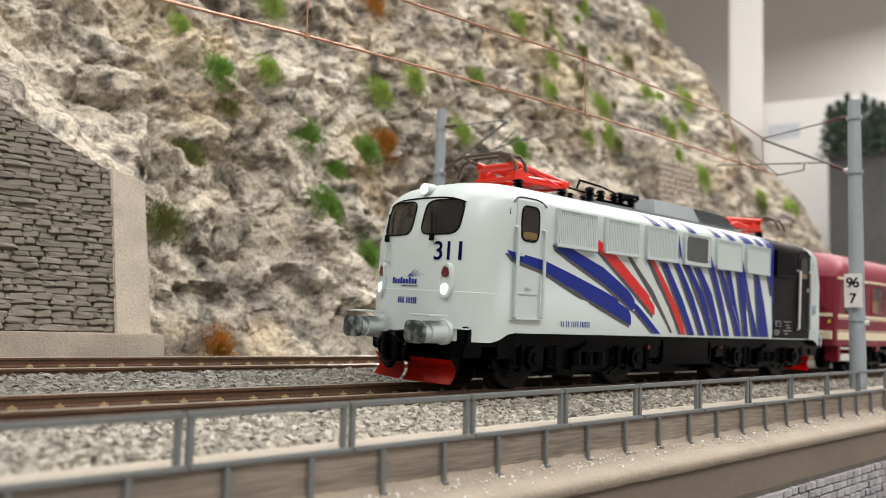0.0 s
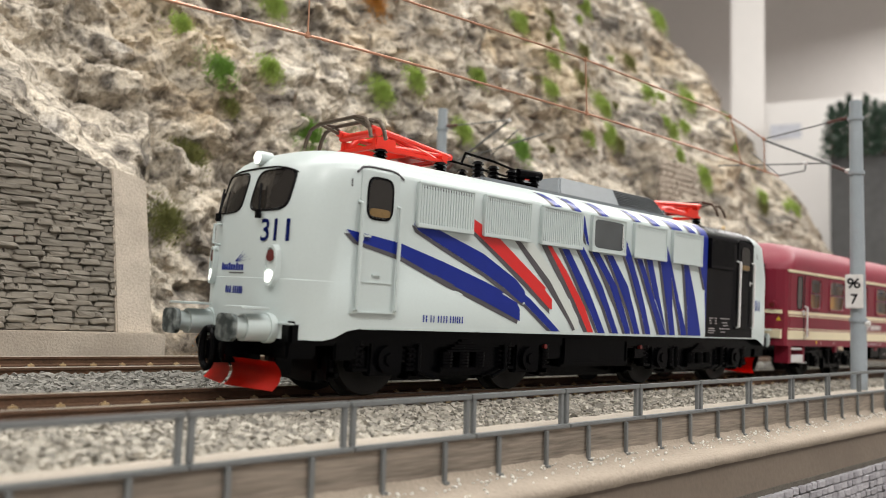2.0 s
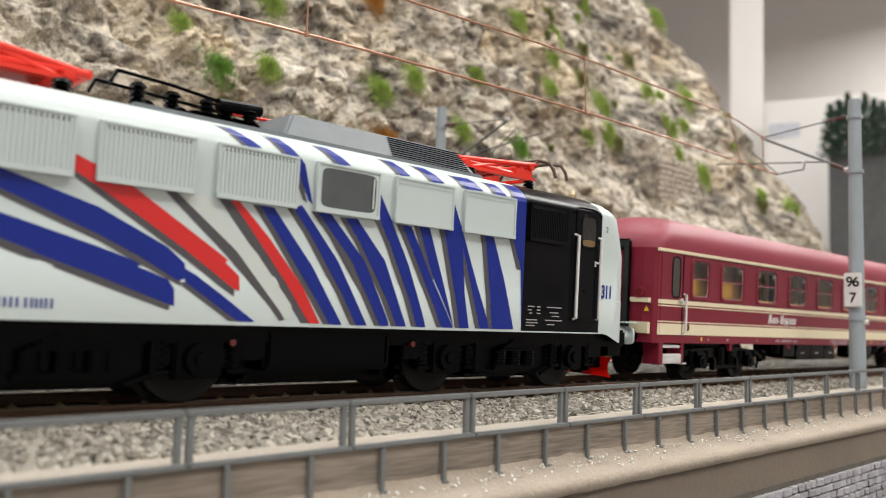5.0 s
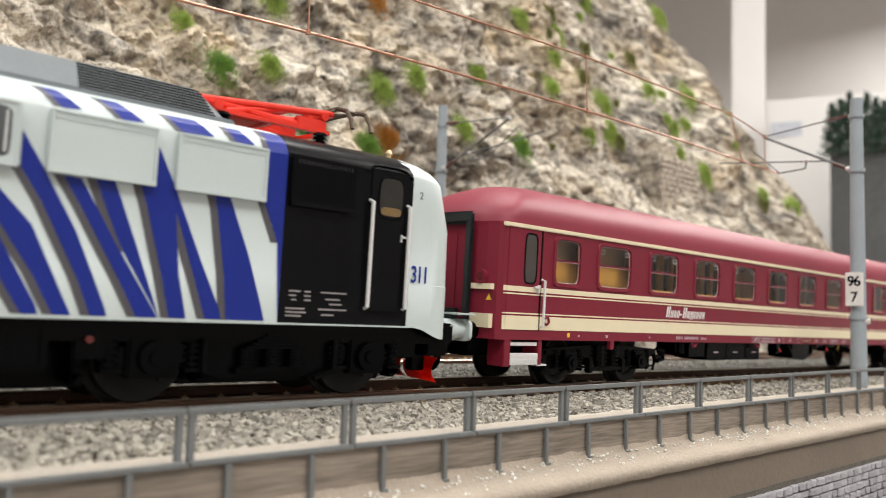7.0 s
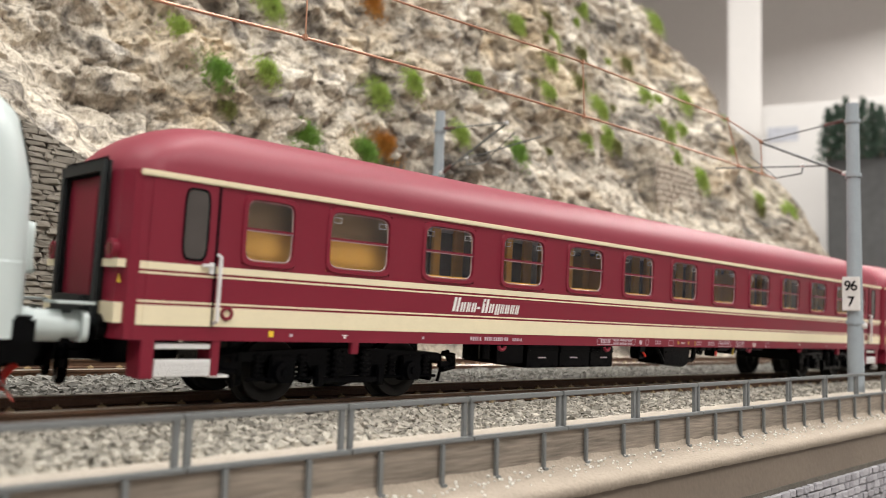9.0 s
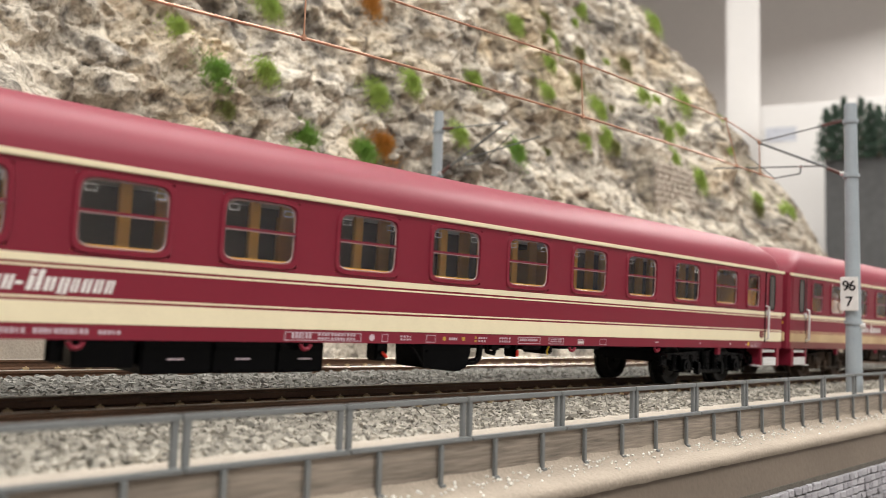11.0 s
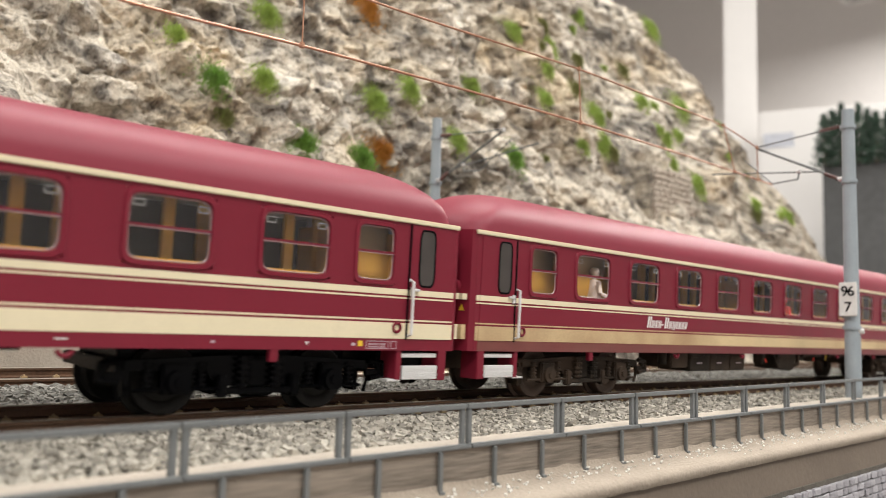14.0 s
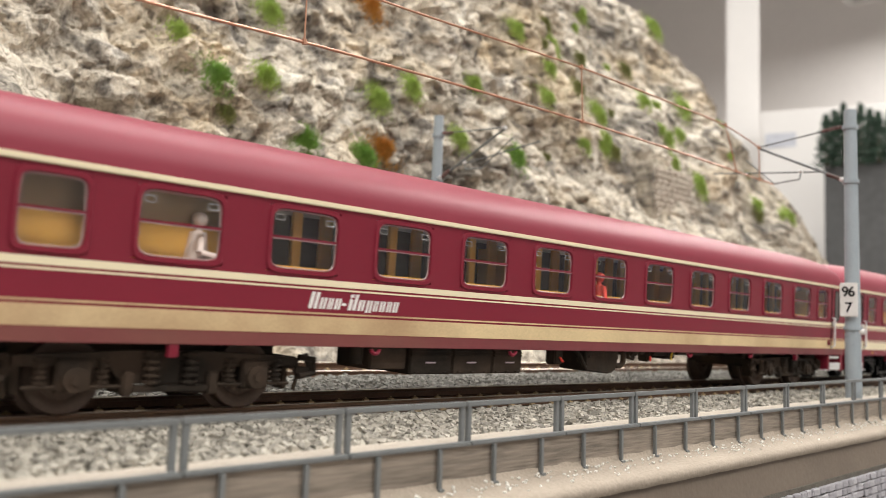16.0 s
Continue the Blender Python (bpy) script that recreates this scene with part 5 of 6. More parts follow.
def coach():
    c = empty("passenger_coach", "maroon passenger coach with cream lining stripes", "passenger coach", "coaches of the train")
    for s in (-1, 1):
        part("side_wall", coach_side(s), M_MAROON, c)
    for x0, x1 in ((1.0, 3.2), (CLEN - 3.2, CLEN - 1.0)):
        bm = bmesh.new()
        k = 1 if x0 < 100 else -1
        prof = [(3.1, -16.2), (1.9, -15.6), (1.1, -13.0), (0.9, -8), (0.9, 8), (1.1, 13.0), (1.9, 15.6), (3.1, 16.2)]
        a = [bm.verts.new((x if k > 0 else CLEN - x, y, 10.6)) for x, y in prof]
        b = [bm.verts.new((x if k > 0 else CLEN - x, y, 35)) for x, y in prof]
        for i in range(len(prof) - 1):
            bm.faces.new((a[i], a[i + 1], b[i + 1], b[i]))
        part("end_wall", bm, M_MAROON, c, smooth=False)
        xe = 0.5 if k > 0 else CLEN - 0.5
        jut = 0.8
        part("end_door", boxed(*sorted((xe + k * 0.6, xe + k * 0.2)), -4.5, 4.5, 13, 33, bevel=0.2), M_MAROON, c)
        g = part("gangway", boxed(*sorted((xe - k * jut, xe + k * 0.4)), -9.6, -7.2, 12.5, 35.8, bevel=0.7), M_RUBBER, c, "black rubber gangway frame")
        bm = bmesh.new()
        box(bm, *sorted((xe - k * jut, xe + k * 0.4)), 7.2, 9.6, 12.5, 35.8, 0.7)
        box(bm, *sorted((xe - k * jut, xe + k * 0.4)), -9.6, 9.6, 34.4, 37.2, 0.7)
        box(bm, *sorted((xe - k * 1.5, xe + k * 0.4)), -6, 6, 11.5, 16.5, 0.3)
        part("gangway_roll", bm, M_RUBBER, g)
        for s in (-1, 1):
            bm = bmesh.new()
            tube(bm, (xe + k * 1.5, s * 10.06, 12.1), (xe - k * 0.8, s * 10.06, 12.1), 1.9, seg=16)
            part("buffer", bm, M_CHASSIS, c)
            bm = bmesh.new()
            tube(bm, (xe + k * 0.8, s * 12.2, 23.4), (xe - k * 0.3, s * 12.2, 23.4), 1.5, seg=18)
            part("tail_lamp", bm, M_MAROON, c, smooth=True)
            part("tail_lens", disc(lambda u, w, xx=xe - k * 0.34: (xx, u, w), s * 12.2, 23.4, 0.9, 0.9, power=2), M_LAMPRED, c)
            part("stripe", boxed(*sorted((xe - k * 0.0, xe + k * 1.2)), *sorted((s * 8.6, s * 15.0)), 20.8, 22.0), M_CREAM, c)
            part("stripe", boxed(*sorted((xe - k * 0.0, xe + k * 1.2)), *sorted((s * 8.6, s * 15.0)), 12.9, 15.8), M_CREAM, c)
        bm = bmesh.new()
        tube(bm, (xe + k * 3, 0, 9), (xe - k * 3.5, 0, 9), 2.0, seg=10)
        ring = [(xe - k * 1.5 + 0.5 * math.sin(a), 2.6 * math.sin(a), 6.2 + 2.8 * math.cos(a)) for a in [2 * math.pi * i / 14 for i in range(15)]]
        for p, q in zip(ring, ring[1:]):
            tube(bm, p, q, 0.8, seg=6)
        box(bm, *sorted((xe + k * 2, xe + k * 14)), -7, 7, 6.5, 10.6, 0.4)
        part("coupling", bm, M_CHASSIS, c)
    roof = part("roof", hull(ROOF, [12, 20, 60, 100, 150, 200, 250, 283, 291], 2.4), M_MAROONROOF, c, "smooth maroon roof with rounded ends", smooth=True)
    for x in (60, 105, 150, 195, 240):
        part("roof_vent", boxed(x - 3, x + 3, -2.2, 2.2, 44.6, 45.6, bevel=0.4), M_MAROONROOF, c)
    part("ceiling_panel", boxed(4, CLEN - 4, -15.2, 15.2, 33.6, 34.1), M_LETTER, c, "pale interior ceiling")
    part("floor_pan", boxed(4, CLEN - 4, -15.4, 15.4, 10.7, 12.4), M_CHASSIS, c)
    for s in (-1, 1):
        y0, y1 = sorted((s * 16.27, s * 16.1))
        x0, x1 = 3.2, CLEN - 3.2
        for z0, z1 in ((20.75, 21.85), (20.1, 20.4), (16.0, 16.3), (12.75, 15.65)):
            part("stripe", boxed(x0, x1, y0, y1, z0, z1, bevel=0.03), M_CREAM, c, "cream painted stripe")
        part("stripe", boxed(x0 - 0.8, x1 + 0.8, *sorted((s * 16.62, s * 16.0)), 34.15, 35.05, bevel=0.15), M_CREAM, c, "cream painted gutter line")
    def face(o):
        return lambda x, z: (x, -16.2 - o, z)
    # passenger windows
    for x0, x1 in WIN:
        xc, hw, zc, hh = (x0 + x1) / 2, (x1 - x0) / 2, (WZ[0] + WZ[1]) / 2, (WZ[1] - WZ[0]) / 2
        w = part("window", rim(face(0.32), face(-0.2), xc, zc, hw - 0.55, hh - 0.55, 1.0, power=7), M_MAROON, c, "rounded maroon window frame", smooth=True)
        part("pane", disc(face(-0.25), xc, zc, hw - 0.3, hh - 0.3, power=8, rings=2), M_PANE, w, "clear window pane").visible_shadow = False
        part("glazing_edge", rim(face(-0.12), face(-0.24), xc, zc, hw - 0.78, hh - 0.78, 0.2, power=7), M_EDGE, w, "pale clear plastic glazing edge")
        part("sash_rail", boxed(x0 + 0.5, x1 - 0.5, -16.4, -15.95, zc + 0.02, zc + 0.42, bevel=0.1), M_MAROON, w)
        part("sash_light", boxed(x0 + 0.6, x1 - 0.6, -16.36, -16.0, zc - 0.14, zc + 0.01, bevel=0.04), M_EDGE, w)
        if hw > 5:
            bm = bmesh.new()
            for xx in (x0 + 2.0, x1 - 2.0):
                for a, b in (((xx - 0.8, 31.9), (xx + 0.8, 31.9)), ((xx - 0.8, 31.0), (xx + 0.8, 31.0)), ((xx - 0.8, 31.0), (xx - 0.8, 31.9)), ((xx + 0.8, 31.0), (xx + 0.8, 31.9))):
                    tube(bm, (a[0], -16.0, a[1]), (b[0], -16.0, b[1]), 0.055, seg=4)
            part("catch", bm, M_LETTER, w)
    # interior
    part("corridor_back", boxed(52, CLEN - 30, -4.0, -3.4, 12.4, 33.4), M_SEATGREY, c, "dim grey corridor wall")
    upright = None
    for k in range(1, 11):
        xw = 35.2 + 21.8 * k
        for dx, wide in ((-1.0, 1.0), (9.4, 1.0), (15.6, 1.4)):
            if upright is None:
                upright = part("door_post", boxed(-0.95, 0.95, -10.0, -9.0, 12.4, 33.4, bevel=0.15), M_OCHRE, c, "ochre compartment door post")
                ob = upright
            else:
                ob = upright.copy()
                scene.collection.objects.link(ob)
            ob.location.x, ob.scale.x = (xw + dx) * MM, wide
        part("window_sill", boxed(xw + 0.5, xw + 13.4, -15.3, -14.3, 21.6, 23.7, bevel=0.2), M_OCHRE, c, "ochre inner sill under the window")
        part("seat_block", boxed(xw + 3.0, xw + 7.6, -8.8, -5.0, 12.4, 25.5, bevel=0.5), M_SEATGREY, c)
    for x0, x1 in ((17, 52), (CLEN - 31, CLEN - 17)):
        part("cabin_panel", boxed(x0, x1, -13.2, -12.6, 12.4, 28.3), M_OCHRE, c, "ochre service cabin panel")
        part("cabin_wall", boxed(x0, x1, -12.2, -11.6, 28.0, 33.4), M_CABIN, c, "dull brown service cabin wall")
    for x in (17, 32.3, 52.6, 118.2, 183.6, CLEN - 31, CLEN - 17):
        part("partition", boxed(x - 0.5, x + 0.5, -14.2, 5.0, 12.4, 32.0, bevel=0.1), M_OCHRE, c, "ochre compartment partition")
    # doors at both ends
    for x0, x1, hx, dw in ((4.2, 14.6, 14.9, 11.3), (CLEN - 14.6, CLEN - 4.2, CLEN - 14.9, CLEN - 10.6)):
        d = part("door", boxed(x0, x1, -16.32, -16.0, 12.6, 34.0, bevel=0.1), M_MAROON, c, "maroon folding door")
        for z0, z1 in ((20.75, 21.85), (20.1, 20.4), (16.0, 16.3), (12.75, 15.65)):
            part("stripe", boxed(x0 - 0.1, x1 + 0.1, -16.39, -16.3, z0, z1), M_CREAM, d)
        part("pane", disc(face(0.16), dw, 27.9, 1.75, 5.1, power=5), M_DOORGLASS, d, "narrow dark door window")
        part("window_frame", rim(face(0.3), face(0.1), dw, 27.9, 1.75, 5.1, 0.4, power=5), M_BLACK, d)
        part("door_gap", boxed(hx - 0.22, hx + 0.12, -16.4, -16.1, 12.6, 34.0), M_BLACK, c)
        part("handrail", tubed([(hx + 0.3, -16.2, 23.6), (hx + 0.3, -17.3, 23.3), (hx + 0.3, -17.3, 13.6), (hx + 0.3, -16.2, 13.3)], 0.32, 8), M_SILVER, c, "bright metal handrail")
        bm = bmesh.new()
        k = -1 if hx < 100 else 1
        box(bm, *sorted((hx + k * 0.6, hx + k * 2.4)), -17.0, -16.4, 21.6, 22.1, 0.12)
        box(bm, *sorted((hx + k * 0.4, hx + k * 1.2)), -16.8, -16.3, 20.6, 22.4, 0.12)
        part("door_lever", bm, M_SILVER, d)
        bm = bmesh.new()
        xr = hx - k * 2.4
        for i in range(12):
            a, b = 2 * math.pi * i / 12, 2 * math.pi * (i + 1) / 12
            tube(bm, (xr + 0.85 * math.cos(a), -16.4, 14.8 + 0.85 * math.sin(a)), (xr + 0.85 * math.cos(b), -16.4, 14.8 + 0.85 * math.sin(b)), 0.28, seg=6)
        part("tether_ring", bm, M_MAROON, c)
        at_front = hx < 100
        mirror = lambda u0, u1: (u0, u1) if at_front else (CLEN - u1, CLEN - u0)
        st = part("step_side", boxed(*mirror(4.3, 6.4), -16.2, -11.5, 5.0, 12.8, bevel=0.15), M_MAROON, c, "maroon step side plate")
        part("step_side", boxed(*mirror(15.4, 16.8), -16.0, -11.5, 5.0, 12.8, bevel=0.15), M_MAROON, c)
        part("step_foot", boxed(*mirror(15.4, 18.6), -16.0, -13.5, 5.0, 5.4, bevel=0.1), M_SILVER, c)
        t0, t1 = mirror(6.5, 15.3)
        bm = bmesh.new()
        box(bm, t0, t1, -16.2, -15.4, 5.3, 7.8, 0.1)
        box(bm, t0, t1, -15.8, -12.5, 9.3, 10.1, 0.1)
        part("step_tread", bm, M_SILVER, c, "silver chequer plate step")
        bm = bmesh.new()
        for i in range(13):
            xx = t0 + 0.5 + (t1 - t0 - 1.0) * i / 12
            tube(bm, (xx - 0.35, -16.22, 5.6), (xx + 0.35, -16.22, 7.5), 0.09, seg=4)
            tube(bm, (xx + 0.35, -16.22, 5.6), (xx - 0.35, -16.22, 7.5), 0.09, seg=4)
        part("tread_pattern", bm, M_SILVER, st)
    # lettering and small signs as plain bars
    u = 65.4
    for k, (w, h) in enumerate(((1.7, 2.8), (1.25, 1.9), (1.0, 1.9), (1.2, 1.9), (0.9, 0.45), (1.7, 2.8), (1.3, 1.9), (1.25, 2.2), (1.0, 1.9), (1.2, 1.9), (1.1, 1.9), (1.1, 1.9))):
        z = 16.95 + (0.7 if h < 1 else 0) - (0.3 if h == 2.2 else 0)
        pieces = [(0, w, 0, h)] if h < 1 else [(0, w * 0.42, 0, h), (w * 0.6, w, 0, h)]
        for a0, a1, b0, b1 in pieces:
            part("slanted_bar", flat_on(face(0.05), [(u + a0 + 0.24 * b0, z + b0), (u + a1 + 0.24 * b0, z + b0), (u + a1 + 0.24 * b1, z + b1), (u + a0 + 0.24 * b1, z + b1)]), M_LETTER, c)
        u += w + 0.42
    marks = [(25.0, 0.9, 11.3, 1.0, M_YELLOW), (28.9, 0.6, 11.4, 0.5, M_LILAC), (39.4, 1.3, 11.75, 0.16, M_LETTER), (39.8, 0.5, 11.3, 0.4, M_LETTER), (58.0, 0.5, 11.4, 0.5, M_LILAC),
             (148.7, 0.8, 11.3, 0.75, M_OCHREMARK), (153.9, 0.8, 11.3, 0.75, M_OCHREMARK), (157.5, 0.55, 11.75, 0.45, M_OCHREMARK), (157.5, 0.55, 11.05, 0.45, M_OCHREMARK),
             (223.4, 1.7, 11.7, 0.2, M_LETTER), (246.0, 0.6, 11.5, 0.4, M_LILAC), (262.9, 0.9, 11.8, 0.16, M_LETTER), (263.2, 0.3, 11.4, 0.4, M_LETTER), (272.6, 0.8, 11.4, 0.5, M_LILAC), (274.0, 1.0, 11.3, 1.0, M_YELLOW)]
    for x0, x1, z, h in ((70.9, 74.2, 11.35, 0.75), (75.0, 82.2, 11.35, 0.75), (83.4, 86.6, 11.35, 0.6), (138.0, 141.0, 11.75, 0.35), (138.0, 141.0, 11.2, 0.35), (150.4, 152.9, 11.4, 0.5),
                         (158.6, 161.4, 11.75, 0.4), (158.6, 161.0, 11.1, 0.4), (164.8, 168.4, 11.75, 0.4), (164.8, 168.4, 11.1, 0.4), (171.2, 177.2, 11.45, 0.55), (181.4, 185.4, 11.75, 0.3), (181.4, 185.4, 11.3, 0.3),
                         (114.6, 118.6, 11.25, 1.0), (119.8, 127.8, 11.75, 0.4), (119.8, 127.8, 11.1, 0.4), (276.4, 280.4, 11.55, 0.35), (276.4, 280.4, 11.1, 0.3)):
        n = max(2, int((x1 - x0) / 0.62))
        marks += [(x0 + (x1 - x0) * i / n, 0.42 if i % 5 != 3 else 0.26, z, h, M_LILAC) for i in range(n)]
    for z in (11.0, 11.3, 11.6, 11.9):
        marks.append((191.2, 2.3, z, 0.14, M_LETTER))
    for x0, x1 in ((113.2, 128.9), (133.6, 135.0), (144.4, 146.8), (170.6, 177.9), (180.8, 186.0), (199.7, 202.3), (275.8, 281.0), (281.5, 282.8)):
        marks += [(x0, x1 - x0, 12.2, 0.11, M_LILAC), (x0, x1 - x0, 10.9, 0.11, M_LILAC), (x0, 0.11, 10.9, 1.4, M_LILAC), (x1 - 0.11, 0.11, 10.9, 1.4, M_LILAC)]
    for x, w, z, h, m in marks:
        part("small_mark", flat_on(face(0.05), [(x, z), (x + w, z), (x + w, z + h), (x, z + h)]), m, c)
    part("round_mark", disc(face(0.05), 131.3, 11.6, 0.6, 0.6, power=2), M_LILAC, c)
    for x in (80.6, 117.6, 189.6, 225.0):
        ring = [(x + 0.95 * math.cos(a), -15.9, 10.3 + 0.85 * math.sin(a)) for a in [math.pi + math.pi * i / 10 for i in range(11)]]
        part("lashing_ring", tubed(ring, 0.36, 8), M_MAROON, c, smooth=True)
    for x in (14.9, 65.0, 140.0, 210.0):
        part("rivet", disc(face(0.1), x + 9.5, 19.0, 0.22, 0.22, power=2), M_MAROON, c)
    part("warning_triangle", flat_on(lambda u, w: (1.2, u, w), [(-14.9, 18.6), (-13.3, 18.6), (-14.1, 20.0)]), M_YELLOW, c)
    # underfloor
    for x0, x1, z0 in ((80.8, 89.6, 6.5), (90.5, 101.6, 5.5), (101.8, 113.2, 5.5), (113.4, 122.6, 5.5)):
        b = part("battery_box", boxed(x0, x1, -14.2, -4, z0, 10.6, bevel=0.25), M_CHASSIS, c, "black underfloor equipment box")
        if z0 == 5.5:
            for z in (9.0, 9.6):
                part("lid_rib", boxed(x0 + 0.2, x1 - 0.2, -14.6, -14.1, z, z + 0.35, bevel=0.12), M_CHASSIS, b)
            for i in range(3):
                xx = x0 + (x1 - x0) * (i + 0.5) / 3
                part("latch", boxed(xx - 0.6, xx + 0.6, -14.5, -14.1, z0 + 0.15, z0 + 0.5, bevel=0.08), M_CHASSIS, b)
            part("plate", boxed(x0 + 4, x0 + 6.6, -14.3, -14.1, 7.6, 7.9), M_LILAC, b)
    bm = bmesh.new()
    tube(bm, (79.0, -12.6, 10.6), (79.0, -12.6, 7.4), 1.2, seg=14)
    part("drain_pipe", bm, M_CHASSIS, c, smooth=True)
    # converter case with sloped ends, its hanger and bent pipe
    conv = extruded([(145.2, 10.6), (145.8, 5.9), (154.8, 5.0), (155.6, 5.5), (157.8, 5.8), (158.5, 8.8), (158.9, 10.6)], -14.2, -6)
    bmesh.ops.bevel(conv, geom=conv.edges[:], offset=0.25, segments=1, affect="EDGES")
    cv = part("converter_case", conv, M_CHASSIS, c, "black converter case with sloping ends")
    part("case_rim", boxed(146.4, 154.4, -14.5, -14.0, 8.9, 9.3, bevel=0.1), M_CHASSIS, cv)
    part("strut", tubed([(141.6, -14, 10.7), (143.2, -14, 9.4), (145.6, -14, 6.6)], 0.45, 8), M_CHASSIS, c)
    part("bent_pipe", tubed([(158.0, -13.6, 6.9), (160.6, -13.6, 7.0), (161.6, -13.6, 7.8), (161.8, -13.6, 10.6)], 0.7, 10), M_CHASSIS, c, smooth=True)
    part("bent_pipe", tubed([(164.4, -13, 10.6), (164.6, -13, 9.0), (166.6, -13, 8.6), (167.6, -13, 10.6)], 0.55, 10), M_CHASSIS, c, smooth=True)
    for x0, x1, y1, z0 in ((134.0, 137.0, -13.2, 7.3), (164.4, 167.8, -8, 9.4), (168.2, 171.0, -9, 9.7), (171.8, 173.3, -13, 7.9), (174.2, 181.2, -8, 9.5), (181.2, 185.0, -10, 8.6), (186.6, 203.0, -7, 9.7), (212.0, 220.4, -9, 10.1)):
        part("brake_gear", boxed(x0, x1, -14.2, y1 + 2, z0, 10.8, bevel=0.35), M_CHASSIS, c)
    part("brake_lever", tubed([(182.7, -14.5, 8.5), (182.2, -14.6, 9.2), (182.9, -14.6, 10.3)], 0.22, 6), M_YELLOW, c, "yellow brake changeover lever")
    part("brake_lever", boxed(172.2, 172.9, -14.7, -14.3, 8.1, 9.4, bevel=0.12), M_BRIGHTRED, c, "red brake changeover lever")
    part("brake_lever", tubed([(135.2, -14.6, 8.9), (136.3, -14.6, 8.0)], 0.28, 6), M_BRIGHTRED, c, "red brake changeover lever")
    for x in (42.6, CLEN - 42.6):
        part("jacking_pad", boxed(x - 0.8, x + 0.8, -16.1, -15.0, 8.6, 10.8, bevel=0.15), M_MAROON, c)
    # bogies
    for cx in (43.6, CLEN - 43.6):
        b = part("bogie", extruded([(cx - 22, 8.6), (cx - 22, 7.2), (cx - 9, 7.0), (cx - 7, 4.6), (cx + 7, 4.6), (cx + 9, 7.0), (cx + 22, 7.2), (cx + 22, 8.6), (cx + 6, 9.4), (cx - 6, 9.4)], -13.2, -11.8), M_CHASSIS, c, "black bogie frame")
        bm = bmesh.new()
        box(bm, cx - 21, cx + 21, -8, 8, 6, 10.6, 0.3)
        for e in (-1, 1):
            box(bm, cx + e * 22 - 0.8, cx + e * 22 + 0.8, -12.8, 10, 6.6, 8.6, 0.2)
            tube(bm, (cx + e * 24, -13, 9), (cx + e * 25.5, -13, 6.4), 0.6)
            box(bm, cx + e * 22, cx + e * 25, -13.4, -12.4, 5.8, 7.0, 0.2)
        spring(bm, cx - 3, -13.4, 4.4, 9.4, 1.4)
        spring(bm, cx + 3, -13.4, 4.4, 9.4, 1.4)
        box(bm, cx - 6, cx + 6, -14.3, -12.4, 3.4, 4.4, 0.2)
        part("bolster", bm, M_CHASSIS, b)
        for s in (-14.1, 14.1):
            bm = bmesh.new()
            box(bm, cx + s - 2.4, cx + s + 2.4, -14.2, -12.0, 3.6, 8.2, 0.3)
            tube(bm, (cx + s, -14.9, 5.45), (cx + s, -13, 5.45), 1.8, seg=14)
            tube(bm, (cx + s, -15.2, 5.45), (cx + s, -14.5, 5.45), 0.8, seg=6)
            for d in (-4.2, 4.2):
                spring(bm, cx + s + d, -13.0, 4.6, 8.4, 1.0)
                box(bm, cx + s + d - 1.2, cx + s + d + 1.2, -13.8, -12.2, 4.0, 4.6, 0.15)
            for d in (-6.9, 6.9):
                box(bm, cx + s + d - 0.5, cx + s + d + 0.5, -12, -8.5, 3.2, 8.4, 0.2)
            part("axle_box", bm, M_CHASSIS, b)
            part("tie_bar", tubed([(cx + s - 6.6, -13.6, 4.3), (cx + s + 6.6, -13.6, 4.3)], 0.28, 6), M_CHASSIS, b)
            for d in (-8.6, 8.6):
                part("brake_hanger", tubed([(cx + s + d, -12.6, 8.4), (cx + s + d * 1.02, -12.6, 5.0), (cx + s + d * 0.97, -12.4, 3.0)], 0.38, 6), M_CHASSIS, b)
        for e in (-1, 1):
            part("end_step", tubed([(cx + e * 22.6, -13.4, 8.6), (cx + e * 25.6, -13.4, 8.2), (cx + e * 25.8, -13.4, 5.9), (cx + e * 22.8, -13.4, 5.4)], 0.55, 8), M_CHASSIS, b)
            part("swing_link", boxed(cx + e * 6.6 - 0.9, cx + e * 6.6 + 0.9, -14.4, -12.8, 2.9, 6.4, bevel=0.3), M_CHASSIS, b)
    return c


def coach_wheels(c, m):
    first = None
    for cx in (43.6, CLEN - 43.6):
        for s in (-14.1, 14.1):
            for y in (-9.0, 9.0):
                if first is None:
                    first = part("wheel", spin_wheel(5.45, y), [m], c, "dark steel coach wheel", smooth=True)
                    w = first
                else:
                    w = first.copy()
                    scene.collection.objects.link(w)
                WHEELS.append((w, 5.45, cx + s, y, 5.45))


LOCO = locomotive()
COACH_A = coach()
COACH_B = copy_thing(COACH_A, Matrix())
COACH_C = copy_thing(COACH_A, Matrix())
tagged(COACH_B, "weathered maroon passenger coach with stained cream stripes")
for ob in COACH_B.children_recursive:
    for slot in ob.material_slots:
        swap = {M_CREAM: M_CREAMDIRTY, M_CHASSIS: M_CHASSISDIRTY}.get(slot.material)
        if swap is M_CREAMDIRTY and max(v.co.z for v in ob.data.vertices) > 17.5 * MM:
            swap = None
        if swap:
            slot.link = "OBJECT"
            slot.material = swap
for c in (COACH_A, COACH_B, COACH_C):
    coach_wheels(c, M_RUSTWHEEL if c is COACH_B else M_WHEEL)
part("dust_band", boxed(4, CLEN - 4, -16.26, -16.1, 10.65, 12.65), M_MAROONDIRTY, COACH_B, "brown dust along the lower edge")
